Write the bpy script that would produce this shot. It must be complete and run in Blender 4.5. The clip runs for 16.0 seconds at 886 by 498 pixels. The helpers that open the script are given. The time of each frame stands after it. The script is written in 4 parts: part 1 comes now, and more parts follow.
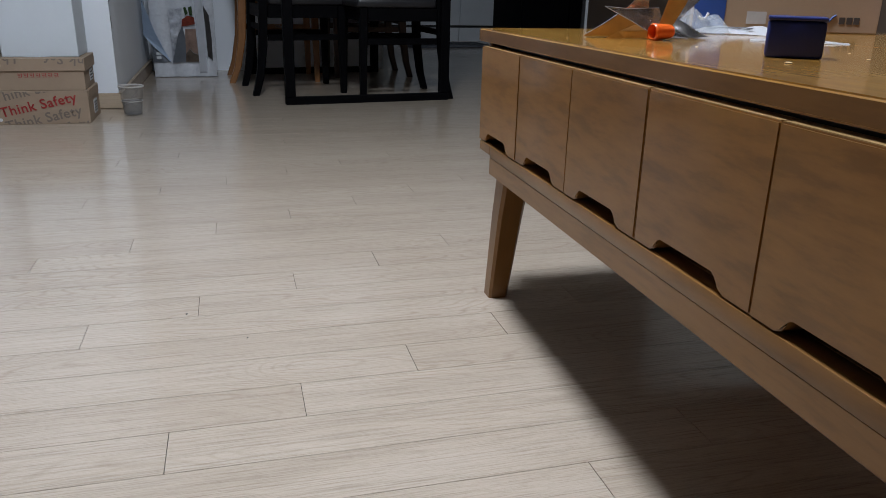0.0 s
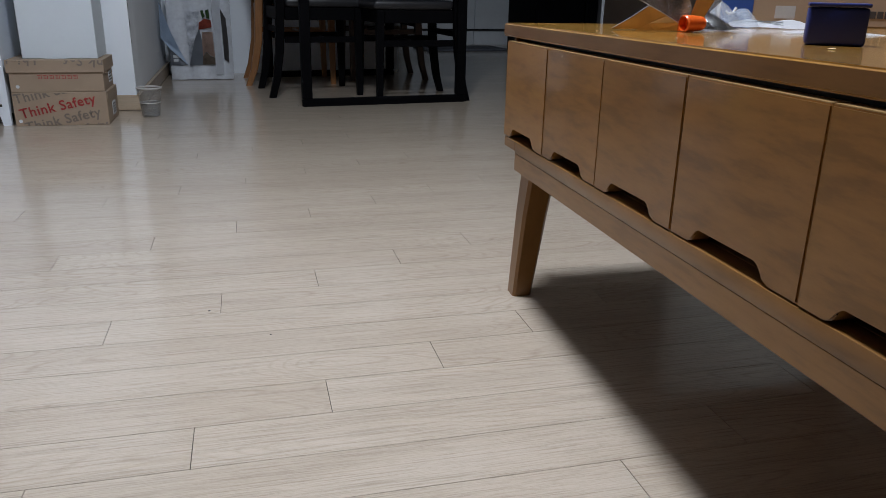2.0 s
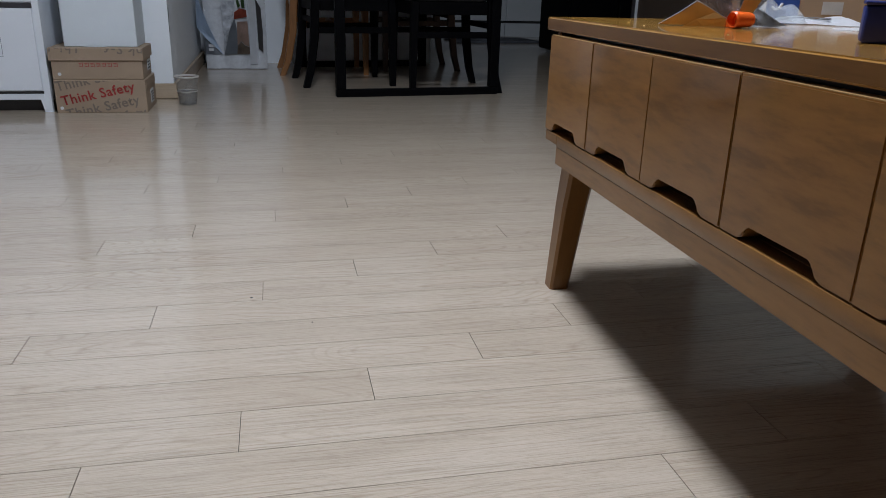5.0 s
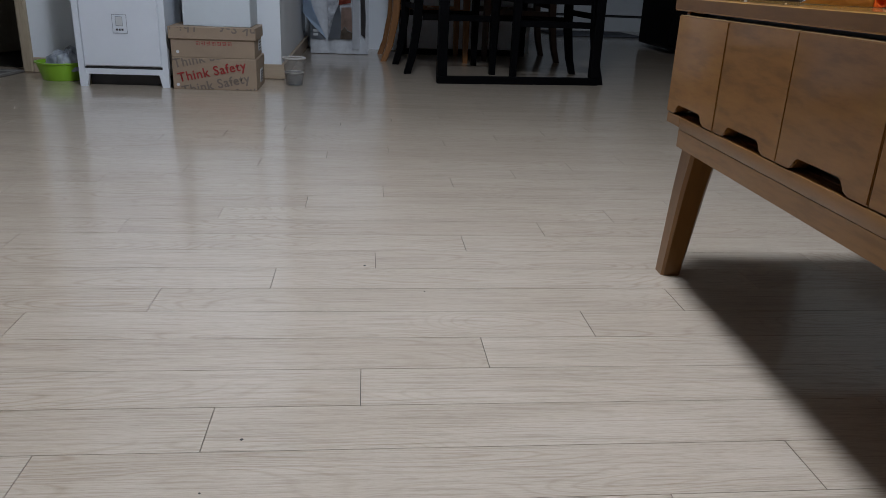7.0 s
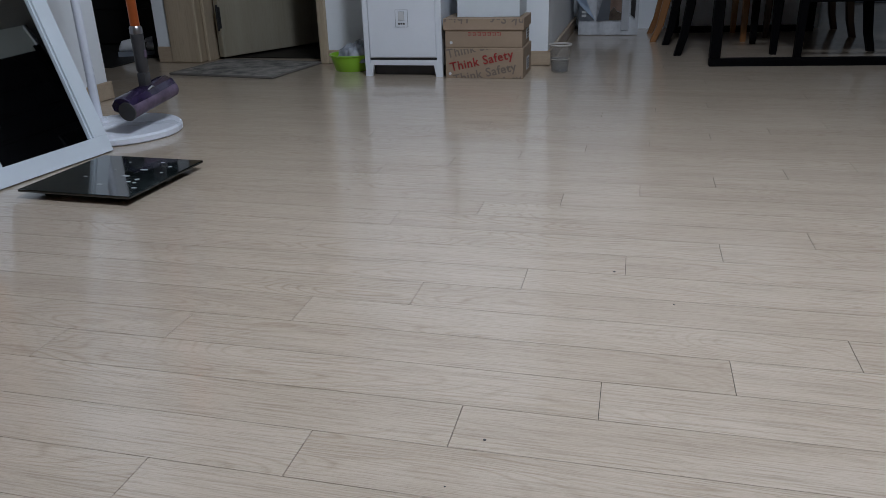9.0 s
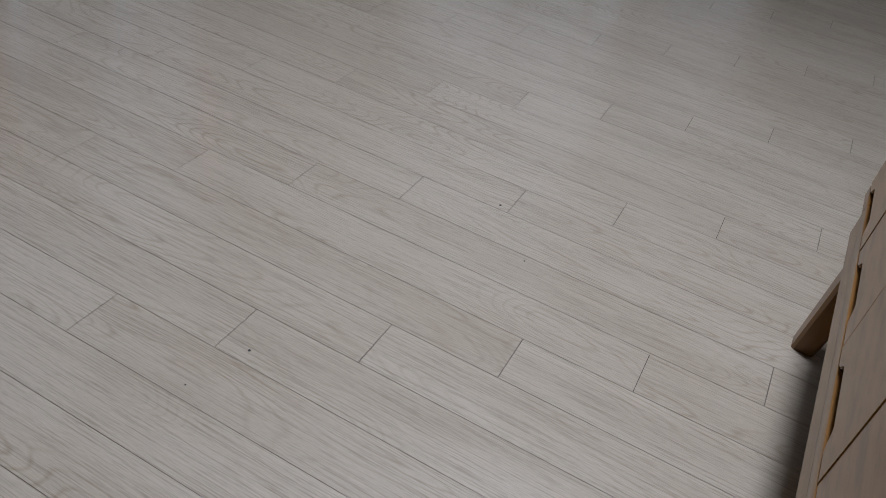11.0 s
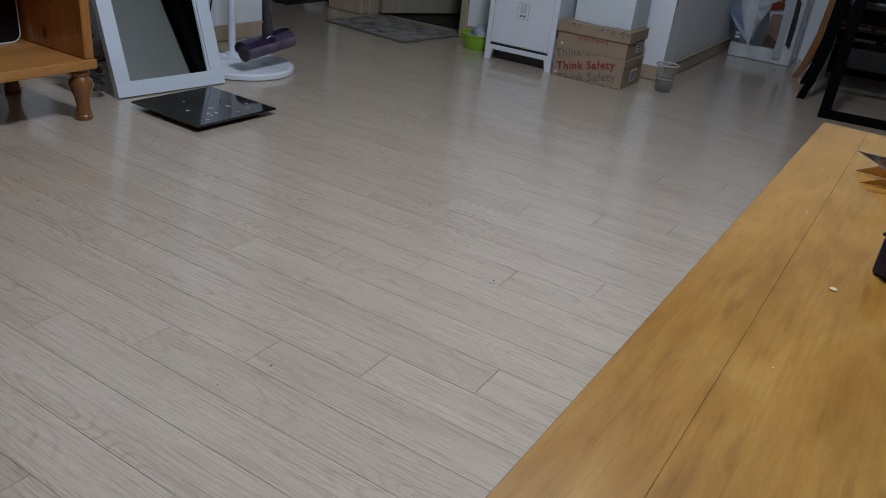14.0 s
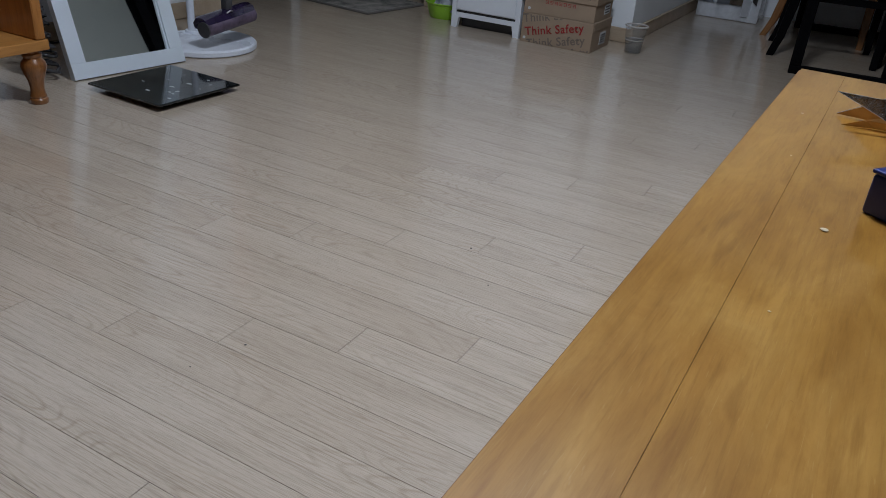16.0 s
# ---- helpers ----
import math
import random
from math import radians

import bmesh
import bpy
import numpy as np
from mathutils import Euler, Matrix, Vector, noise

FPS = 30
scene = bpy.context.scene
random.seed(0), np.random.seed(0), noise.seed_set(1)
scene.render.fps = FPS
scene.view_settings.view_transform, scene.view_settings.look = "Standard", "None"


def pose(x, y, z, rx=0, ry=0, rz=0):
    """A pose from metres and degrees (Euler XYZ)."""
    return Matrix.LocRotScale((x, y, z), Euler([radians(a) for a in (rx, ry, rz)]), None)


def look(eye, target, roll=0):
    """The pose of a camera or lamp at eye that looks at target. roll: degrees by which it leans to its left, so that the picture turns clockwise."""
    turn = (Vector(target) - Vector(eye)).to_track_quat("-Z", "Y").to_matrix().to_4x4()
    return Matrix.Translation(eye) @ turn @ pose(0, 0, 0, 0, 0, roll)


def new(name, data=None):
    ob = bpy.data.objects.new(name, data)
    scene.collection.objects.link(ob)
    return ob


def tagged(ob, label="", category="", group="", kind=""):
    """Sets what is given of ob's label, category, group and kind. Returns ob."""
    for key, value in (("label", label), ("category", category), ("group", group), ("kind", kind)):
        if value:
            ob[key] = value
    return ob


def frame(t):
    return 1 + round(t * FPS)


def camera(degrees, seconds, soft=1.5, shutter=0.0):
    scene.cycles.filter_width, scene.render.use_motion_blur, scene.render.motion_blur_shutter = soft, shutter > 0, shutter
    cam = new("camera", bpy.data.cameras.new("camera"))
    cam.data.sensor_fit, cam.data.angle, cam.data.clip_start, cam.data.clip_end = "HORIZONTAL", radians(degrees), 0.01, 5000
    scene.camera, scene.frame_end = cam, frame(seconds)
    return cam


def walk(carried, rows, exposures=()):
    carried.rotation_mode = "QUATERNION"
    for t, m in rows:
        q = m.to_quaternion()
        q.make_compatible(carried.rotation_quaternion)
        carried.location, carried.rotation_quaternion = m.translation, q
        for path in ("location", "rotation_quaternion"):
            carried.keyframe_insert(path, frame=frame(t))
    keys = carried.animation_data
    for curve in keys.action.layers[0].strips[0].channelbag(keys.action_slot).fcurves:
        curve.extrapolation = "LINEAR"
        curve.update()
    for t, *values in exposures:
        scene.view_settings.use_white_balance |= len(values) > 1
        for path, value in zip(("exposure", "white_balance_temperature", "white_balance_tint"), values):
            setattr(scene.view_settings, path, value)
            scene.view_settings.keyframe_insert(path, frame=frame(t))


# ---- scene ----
cam = camera(60.1, 16.0, soft=0.65)
PATH = [
    (0, (0.266, -0.678, 0.517), (0.764, 1.143, -0.143), 1.3),
    (0.5, (0.258, -0.677, 0.516), (0.755, 1.148, -0.135), 1.4),
    (1, (0.251, -0.674, 0.515), (0.736, 1.155, -0.135), 1.0),
    (1.5, (0.249, -0.67, 0.507), (0.723, 1.161, -0.142), 1.0),
    (2, (0.249, -0.666, 0.5), (0.718, 1.167, -0.148), 1.1),
    (2.5, (0.246, -0.668, 0.5), (0.706, 1.167, -0.148), 1.3),
    (3, (0.243, -0.669, 0.504), (0.69, 1.168, -0.148), 1.4),
    (3.5, (0.235, -0.67, 0.503), (0.667, 1.17, -0.15), 1.4),
    (4, (0.229, -0.669, 0.503), (0.645, 1.175, -0.149), 1.2),
    (4.2, (0.228, -0.668, 0.504), (0.642, 1.174, -0.154), 1.3),
    (6.5, (0.19, -0.678, 0.486), (0.518, 1.176, -0.189), 2.9),
    (7, (0.167, -0.682, 0.475), (0.37, 1.185, -0.214), 2.5),
    (7.5, (0.145, -0.699, 0.475), (0.144, 1.171, -0.233), 1.2),
    (8, (0.139, -0.721, 0.482), (-0.035, 1.138, -0.234), 0.0),
    (8.5, (0.122, -0.735, 0.504), (-0.275, 1.084, -0.226), -2.5),
    (9, (0.179, -0.693, 0.535), (-0.278, 1.1, -0.223), -1.8),
    (9.2, (0.199, -0.669, 0.535), (-0.203, 1.115, -0.273), -0.0),
    (11.3, (0.498, -0.499, 0.769), (-0.037, 0.936, -0.517), 12.7),
    (11.5, (0.504, -0.514, 0.761), (0.009, 0.945, -0.513), 13.5),
    (12, (0.56, -0.535, 0.68), (-0.02, 1.027, -0.426), 13.6),
    (12.5, (0.617, -0.627, 0.725), (-0.103, 0.96, -0.256), 12.8),
    (13, (0.713, -0.7, 0.736), (-0.136, 0.851, -0.199), 9.3),
    (13.5, (0.736, -0.723, 0.731), (-0.152, 0.844, -0.137), 8.2),
    (14, (0.746, -0.723, 0.723), (-0.14, 0.842, -0.152), 6.6),
    (14.5, (0.734, -0.713, 0.711), (-0.134, 0.844, -0.196), 5.6),
    (15, (0.731, -0.701, 0.696), (-0.12, 0.862, -0.216), 5.2),
    (15.5, (0.733, -0.7, 0.695), (-0.098, 0.869, -0.225), 5.0),
    (16, (0.737, -0.699, 0.694), (-0.079, 0.877, -0.23), 4.9),
]
walk(cam, [(t, look(eye, target, roll)) for t, eye, target, roll in PATH], [(0, -0.06, 6650, 10), (4.2, -0.12, 6650, 10), (7, -0.35, 6520, 10), (9, -0.40, 6480, 10), (11.5, -0.68, 6370, 10), (16, -0.66, 6540, 10)])

# ---- world, lamp and exposure ----
world = bpy.data.worlds.new("night")
scene.world = world
world.use_nodes = True
world.node_tree.nodes["Background"].inputs["Color"].default_value = (0.35, 0.42, 0.55, 1)
world.node_tree.nodes["Background"].inputs["Strength"].default_value = 0.02
LAMP = (0.365, 0.44, 2.20)
WHITE = (0.818, 0.906, 1.04)
# the lamp's downward panel, and a point light added below it as far fill
panel_data = bpy.data.lights.new("lamp_panel_light", "AREA")
panel_data.shape, panel_data.size, panel_data.size_y = "RECTANGLE", 0.36, 0.26
panel_data.energy, panel_data.color = 40.0, WHITE
panel_light = new("lamp_panel_light", panel_data)
panel_light.matrix_world = look(LAMP, (LAMP[0], LAMP[1] + 0.0001, 0))
lamp_data = bpy.data.lights.new("lamp_side_light", "POINT")
lamp_data.shadow_soft_size = 0.12
lamp_data.energy, lamp_data.color = 54.0, WHITE
lamp_light = new("lamp_side_light", lamp_data)
lamp_light.location = (LAMP[0], LAMP[1], LAMP[2] - 0.08)


# ---- materials ----
def material(name, rough=0.5, metal=0.0, coat=0.0, coat_rough=0.1):
    m = bpy.data.materials.new(name)
    m.use_nodes = True
    b = m.node_tree.nodes["Principled BSDF"]
    b.inputs["Roughness"].default_value = rough
    b.inputs["Metallic"].default_value = metal
    b.inputs["Coat Weight"].default_value = coat
    b.inputs["Coat Roughness"].default_value = coat_rough
    return m, m.node_tree, b


def node(tree, kind, **inputs):
    n = tree.nodes.new(kind)
    for key, value in inputs.items():
        n.inputs[key.replace("_", " ")].default_value = value
    return n


def ramp(tree, fac, stops):
    r = tree.nodes.new("ShaderNodeValToRGB")
    while len(r.color_ramp.elements) < len(stops):
        r.color_ramp.elements.new(0.5)
    for e, (at, c) in zip(r.color_ramp.elements, stops):
        e.position, e.color = at, (*c, 1)
    tree.links.new(fac, r.inputs["Fac"])
    return r.outputs["Color"]


def mix(tree, fac, a, b, how="MIX"):
    n = tree.nodes.new("ShaderNodeMix")
    n.data_type, n.blend_type = "RGBA", how
    for socket, value in ((n.inputs[0], fac), (n.inputs[6], a), (n.inputs[7], b)):
        if isinstance(value, (int, float)):
            socket.default_value = value
        elif isinstance(value, tuple):
            socket.default_value = (*value, 1)
        else:
            tree.links.new(value, socket)
    return n.outputs[2]


def coords(tree, scale=(1, 1, 1), shuffle=False, rot=(0, 0, 0)):
    t = tree.nodes.new("ShaderNodeTexCoord")
    mapping = node(tree, "ShaderNodeMapping", Scale=scale, Rotation=rot)
    tree.links.new(t.outputs["Object"], mapping.inputs["Vector"])
    if shuffle:
        info = tree.nodes.new("ShaderNodeObjectInfo")
        geo = tree.nodes.new("ShaderNodeNewGeometry")
        add = tree.nodes.new("ShaderNodeMath")
        add.operation = "ADD"
        tree.links.new(info.outputs["Random"], add.inputs[0])
        tree.links.new(geo.outputs["Random Per Island"], add.inputs[1])
        mul = tree.nodes.new("ShaderNodeVectorMath")
        mul.operation = "MULTIPLY"
        mul.inputs[1].default_value = (37.0, 23.0, 11.0)
        tree.links.new(add.outputs[0], mul.inputs[0])
        tree.links.new(mul.outputs[0], mapping.inputs["Location"])
        return mapping.outputs["Vector"], add.outputs[0]
    return mapping.outputs["Vector"]


def noise_tex(tree, vec, scale, detail=4.0, rough=0.55, distortion=0.0):
    n = node(tree, "ShaderNodeTexNoise", Scale=scale, Detail=detail, Roughness=rough, Distortion=distortion)
    tree.links.new(vec, n.inputs["Vector"])
    return n.outputs["Fac"]


def bump(tree, b, height, strength=0.1, distance=0.001):
    n = node(tree, "ShaderNodeBump", Strength=strength, Distance=distance)
    tree.links.new(height, n.inputs["Height"])
    tree.links.new(n.outputs["Normal"], b.inputs["Normal"])


def rough_var(tree, b, fac, low, high):
    r = tree.nodes.new("ShaderNodeMapRange")
    r.inputs["To Min"].default_value, r.inputs["To Max"].default_value = low, high
    tree.links.new(fac, r.inputs["Value"])
    tree.links.new(r.outputs[0], b.inputs["Roughness"])


def plain(name, colour, rough=0.5, metal=0.0, vary=0.12, scale=6.0, grain=160.0, relief=0.05, coat=0.0, gloss=0.5):
    """A painted, plastic or metal surface with faint stains and fine grain."""
    m, tree, b = material(name, rough, metal, coat)
    b.inputs["Specular IOR Level"].default_value = gloss
    vec = coords(tree)
    big = noise_tex(tree, vec, scale, 5)
    fine = noise_tex(tree, vec, grain, 3)
    dark = tuple(c * (1 - vary) for c in colour)
    light = tuple(min(1, c * (1 + vary * 0.6)) for c in colour)
    c = ramp(tree, big, [(0.3, dark), (0.7, light)])
    tree.links.new(c, b.inputs["Base Color"])
    rough_var(tree, b, big, max(0.02, rough - 0.07), min(1, rough + 0.07))
    if relief:
        bump(tree, b, fine, relief)
    return m


def wood(name, dark, mid, light, along="X", stretch=14.0, scale=10.0, rough=0.35, coat=0.0, coat_rough=0.1, knots=False, shuffle=False, tone=0.12, contrast=0.5, rings=22.0):
    """Boards whose grain runs along one axis, with fine pores and broad streaks."""
    m, tree, b = material(name, rough, 0, coat, coat_rough)
    s = {"X": (1, stretch, stretch), "Y": (stretch, 1, stretch), "Z": (stretch, stretch, 1)}[along]
    if shuffle:
        vec, luck = coords(tree, s, True)
    else:
        vec, luck = coords(tree, s), None
    streak = noise_tex(tree, vec, scale * 0.16, 6, 0.6, 0.9)
    pores = noise_tex(tree, vec, scale * 1.7, 4, 0.65)
    wave = node(tree, "ShaderNodeTexWave", Scale=scale * 0.02 * rings / 22.0, Distortion=9.0, Detail=3.0, Detail_Scale=1.3)
    wave.bands_direction = {"X": "Y", "Y": "X", "Z": "X"}[along]
    tree.links.new(vec, wave.inputs["Vector"])
    c = ramp(tree, streak, [(0.25, dark), (0.5, mid), (0.78, light)])
    c = mix(tree, contrast * 0.5, c, ramp(tree, wave.outputs["Fac"], [(0.0, dark), (0.55, mid), (1.0, light)]))
    c = mix(tree, contrast * 0.6, c, ramp(tree, pores, [(0.36, tuple(v * 0.62 for v in mid)), (0.5, mid), (0.9, light)]))
    if knots:
        kv = coords(tree, {"X": (1, 2.2, 2.2), "Y": (2.2, 1, 2.2), "Z": (2.2, 2.2, 1)}[along])
        vor = node(tree, "ShaderNodeTexVoronoi", Scale=6.0)
        tree.links.new(kv, vor.inputs["Vector"])
        k = ramp(tree, vor.outputs["Distance"], [(0.09, (1, 1, 1)), (0.13, (0.35, 0.35, 0.35)), (0.2, (0, 0, 0))])
        c = mix(tree, k, c, tuple(v * 0.28 for v in dark))
    if luck is not None:
        spread = ramp(tree, luck, [(0.0, (1 - tone,) * 3), (0.5, (1, 0.99, 0.98)), (1.0, (1 + tone * 0.3,) * 3)])
        frac = tree.nodes.new("ShaderNodeMath")
        frac.operation = "FRACT"
        tree.links.new(luck, frac.inputs[0])
        tree.links.new(frac.outputs[0], spread.node.inputs["Fac"])
        c = mix(tree, 1.0, c, spread, "MULTIPLY")
    tree.links.new(c, b.inputs["Base Color"])
    rough_var(tree, b, streak, rough - 0.05, rough + 0.07)
    bump(tree, b, pores, 0.12, 0.0006)
    return m


def clear(name, colour, rough, cover):
    """Thin clear plastic: mostly see-through, with a pale film of haze and a gloss."""
    m, tree, b = material(name, rough, 0.0, 0.5, 0.05)
    vec = coords(tree)
    haze = noise_tex(tree, vec, 40.0, 4)
    tree.links.new(ramp(tree, haze, [(0.35, tuple(c * 0.85 for c in colour)), (0.65, colour)]), b.inputs["Base Color"])
    b.inputs["Alpha"].default_value = cover
    return m


def mottled(name, stops, scale, rough=0.9, relief=0.6):
    m, tree, b = material(name, rough)
    vec = coords(tree)
    n = noise_tex(tree, vec, scale, 6, 0.62, 0.4)
    tree.links.new(ramp(tree, n, stops), b.inputs["Base Color"])
    bump(tree, b, noise_tex(tree, vec, 420.0, 2), relief, 0.002)
    return m


def laminate(name):
    """Grey-beige oak laminate: short pores, faint cathedral figure, little change from plank to plank."""
    m, tree, b = material(name, 0.4, 0.0, 1.0, 0.12)
    vec, luck = coords(tree, (1, 1, 1), True)

    def stretched(sx, sy):
        mp = node(tree, "ShaderNodeMapping", Scale=(sx, sy, 1))
        tree.links.new(vec, mp.inputs["Vector"])
        return mp.outputs["Vector"]

    broad = noise_tex(tree, stretched(2.2, 16), 1.0, 4, 0.5, 0.3)
    pores = noise_tex(tree, stretched(9, 430), 1.0, 4, 0.7)
    fine = noise_tex(tree, stretched(70, 1500), 1.0, 2, 0.6)
    figure = noise_tex(tree, stretched(2.4, 13), 1.0, 1.0, 0.4, 0.2)
    lines = tree.nodes.new("ShaderNodeMath")
    lines.operation = "PINGPONG"
    mul = tree.nodes.new("ShaderNodeMath")
    mul.operation = "MULTIPLY"
    mul.inputs[1].default_value = 26.0
    tree.links.new(figure, mul.inputs[0])
    tree.links.new(mul.outputs[0], lines.inputs[0])
    lines.inputs[1].default_value = 0.5
    where = noise_tex(tree, stretched(2.2, 9), 1.0, 2)
    c = ramp(tree, broad, [(0.3, (0.462, 0.384, 0.302)), (0.5, (0.505, 0.424, 0.338)), (0.72, (0.534, 0.455, 0.369))])
    dark_lines = mix(tree, ramp(tree, lines.outputs[0], [(0.0, (1, 1, 1)), (0.2, (0, 0, 0))]), (1, 1, 1), (0.80, 0.755, 0.70))
    c = mix(tree, ramp(tree, where, [(0.42, (0.1, 0.1, 0.1)), (0.64, (1, 1, 1))]), c, mix(tree, 1.0, c, dark_lines, "MULTIPLY"))
    c = mix(tree, 1.0, c, ramp(tree, pores, [(0.34, (0.72, 0.69, 0.65)), (0.49, (1, 1, 1)), (0.72, (1.08, 1.08, 1.08))]), "MULTIPLY")
    c = mix(tree, 0.7, c, ramp(tree, fine, [(0.32, (0.78, 0.76, 0.735)), (0.55, (1.02, 1.02, 1.02))]), "MULTIPLY")
    frac = tree.nodes.new("ShaderNodeMath")
    frac.operation = "FRACT"
    tree.links.new(luck, frac.inputs[0])
    c = mix(tree, 1.0, c, ramp(tree, frac.outputs[0], [(0.0, (0.95, 0.94, 0.93)), (0.5, (1, 1, 1)), (1.0, (1.02, 1.025, 1.03))]), "MULTIPLY")
    tree.links.new(c, b.inputs["Base Color"])
    rough_var(tree, b, broad, 0.36, 0.46)
    bump(tree, b, pores, 0.06, 0.0004)
    return m


def varnished_top(name):
    """Honey-varnished pine boards: cloudy blotches, faint long grain, pale scratches and a glossy coat."""
    m, tree, b = material(name, 0.32, 0.0, 0.9, 0.085)
    t = tree.nodes.new("ShaderNodeTexCoord")

    def stretched(sx, sy, turn=0.0):
        mp = node(tree, "ShaderNodeMapping", Scale=(sx, sy, 1), Rotation=(0, 0, radians(turn)))
        tree.links.new(t.outputs["Object"], mp.inputs["Vector"])
        return mp.outputs["Vector"]

    cloud = noise_tex(tree, stretched(20, 7), 1.0, 8, 0.68, 0.8)
    grain = noise_tex(tree, stretched(48, 6), 1.0, 3, 0.5, 0.8)
    pores = noise_tex(tree, stretched(420, 30), 1.0, 3, 0.6)
    c = ramp(tree, cloud, [(0.28, (0.30, 0.138, 0.022)), (0.48, (0.385, 0.195, 0.034)), (0.66, (0.47, 0.262, 0.058)), (0.8, (0.515, 0.308, 0.08))])
    c = mix(tree, 0.22, c, ramp(tree, grain, [(0.32, (0.24, 0.10, 0.016)), (0.55, (0.42, 0.205, 0.038)), (0.75, (0.53, 0.29, 0.07))]))
    c = mix(tree, 1.0, c, ramp(tree, pores, [(0.34, (0.9, 0.87, 0.83)), (0.5, (1, 1, 1))]), "MULTIPLY")
    for turn, sx, sy, low in ((28, 900, 26, 0.735), (-48, 700, 60, 0.735), (70, 1000, 22, 0.74), (-12, 500, 90, 0.75)):
        s = noise_tex(tree, stretched(sx, sy, turn), 1.0, 1.0, 0.4)
        line = ramp(tree, s, [(low, (0, 0, 0)), (low + 0.07, (0.16, 0.16, 0.16))])
        c = mix(tree, line, c, (0.60, 0.42, 0.17))
    fibres = noise_tex(tree, stretched(240, 9), 1.0, 4, 0.65, 0.3)
    c = mix(tree, 1.0, c, ramp(tree, fibres, [(0.3, (0.88, 0.85, 0.80)), (0.48, (1, 1, 1)), (0.75, (1.05, 1.05, 1.06))]), "MULTIPLY")
    dashes = noise_tex(tree, stretched(75, 11, 3), 1.0, 2, 0.5, 0.2)
    c = mix(tree, 1.0, c, ramp(tree, dashes, [(0.25, (0.80, 0.75, 0.66)), (0.38, (1, 1, 1))]), "MULTIPLY")
    flecks = noise_tex(tree, stretched(130, 95, 25), 1.0, 2, 0.5)
    c = mix(tree, 1.0, c, ramp(tree, flecks, [(0.17, (0.5, 0.40, 0.30)), (0.22, (1, 1, 1))]), "MULTIPLY")
    streaks = noise_tex(tree, stretched(34, 6, -10), 1.0, 3, 0.5, 0.6)
    c = mix(tree, 1.0, c, ramp(tree, streaks, [(0.35, (0.86, 0.82, 0.76)), (0.52, (1, 1, 1)), (0.7, (1.06, 1.06, 1.08))]), "MULTIPLY")
    info = tree.nodes.new("ShaderNodeObjectInfo")
    c = mix(tree, 1.0, c, ramp(tree, info.outputs["Random"], [(0.0, (0.93, 0.9, 0.86)), (1.0, (1.03, 1.04, 1.06))]), "MULTIPLY")
    tree.links.new(c, b.inputs["Base Color"])
    b.inputs["Specular IOR Level"].default_value = 0.3
    rough_var(tree, b, cloud, 0.28, 0.4)
    bump(tree, b, grain, 0.05, 0.0006)
    return m


M_FLOOR = laminate("oak_laminate")
M_GAP = plain("dark_joint", (0.06, 0.045, 0.034), 0.8)
M_WALL = plain("wallpaper", (0.76, 0.80, 0.845), 0.75, vary=0.05, scale=2.0, grain=260.0, relief=0.25)
# Made-up dark brown for closing walls, so less light bounces under the table.
M_BOUNCECUT = plain("bounce_cutting_brown", (0.085, 0.058, 0.042), 0.8, vary=0.06, scale=2.0, grain=260.0, relief=0.25)
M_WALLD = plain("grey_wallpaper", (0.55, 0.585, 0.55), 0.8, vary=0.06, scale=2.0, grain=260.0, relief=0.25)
# Unseen ceiling, greyed so that less light bounces off it.
M_CEIL = plain("dimmed_ceiling", (0.36, 0.36, 0.355), 0.85, vary=0.04, relief=0.2)
M_TRIM = wood("trim_wood", (0.33, 0.25, 0.17), (0.42, 0.33, 0.24), (0.5, 0.41, 0.31), "X", 12, 10, 0.4)
M_TRIMZ = wood("door_frame_wood", (0.33, 0.26, 0.18), (0.43, 0.35, 0.25), (0.5, 0.42, 0.32), "Z", 12, 10, 0.42)
# Cream darkened, so that the unlit leaf's dimness is in its colour.
M_DOOR = wood("cream_door_dimmed", (0.27, 0.245, 0.185), (0.33, 0.30, 0.23), (0.37, 0.34, 0.27), "Z", 10, 8, 0.4, contrast=0.3)
M_TABLE = varnished_top("honey_varnish")
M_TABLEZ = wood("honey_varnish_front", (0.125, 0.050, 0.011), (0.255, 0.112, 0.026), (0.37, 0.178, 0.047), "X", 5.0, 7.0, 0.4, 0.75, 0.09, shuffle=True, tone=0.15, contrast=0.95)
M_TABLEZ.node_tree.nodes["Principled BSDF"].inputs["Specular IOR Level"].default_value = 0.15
M_EDGE = wood("honey_varnish_edge_shade", (0.11, 0.045, 0.011), (0.175, 0.078, 0.02), (0.23, 0.11, 0.032), "Y", 7.0, 6.0, 0.4, 0.4, 0.15, contrast=0.6)
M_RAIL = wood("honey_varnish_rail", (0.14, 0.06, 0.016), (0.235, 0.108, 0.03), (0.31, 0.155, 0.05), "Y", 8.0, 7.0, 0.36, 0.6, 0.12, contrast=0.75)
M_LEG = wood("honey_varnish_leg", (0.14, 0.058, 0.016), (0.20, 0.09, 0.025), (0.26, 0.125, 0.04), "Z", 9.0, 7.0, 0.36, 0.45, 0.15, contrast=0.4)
M_TIP = wood("edge_highlight", (0.29, 0.17, 0.065), (0.38, 0.24, 0.10), (0.45, 0.30, 0.14), "Y", 9.0, 7.0, 0.4, 0.3)
for m in (M_RAIL, M_LEG, M_EDGE, M_TIP):
    m.node_tree.nodes["Principled BSDF"].inputs["Specular IOR Level"].default_value = 0.18
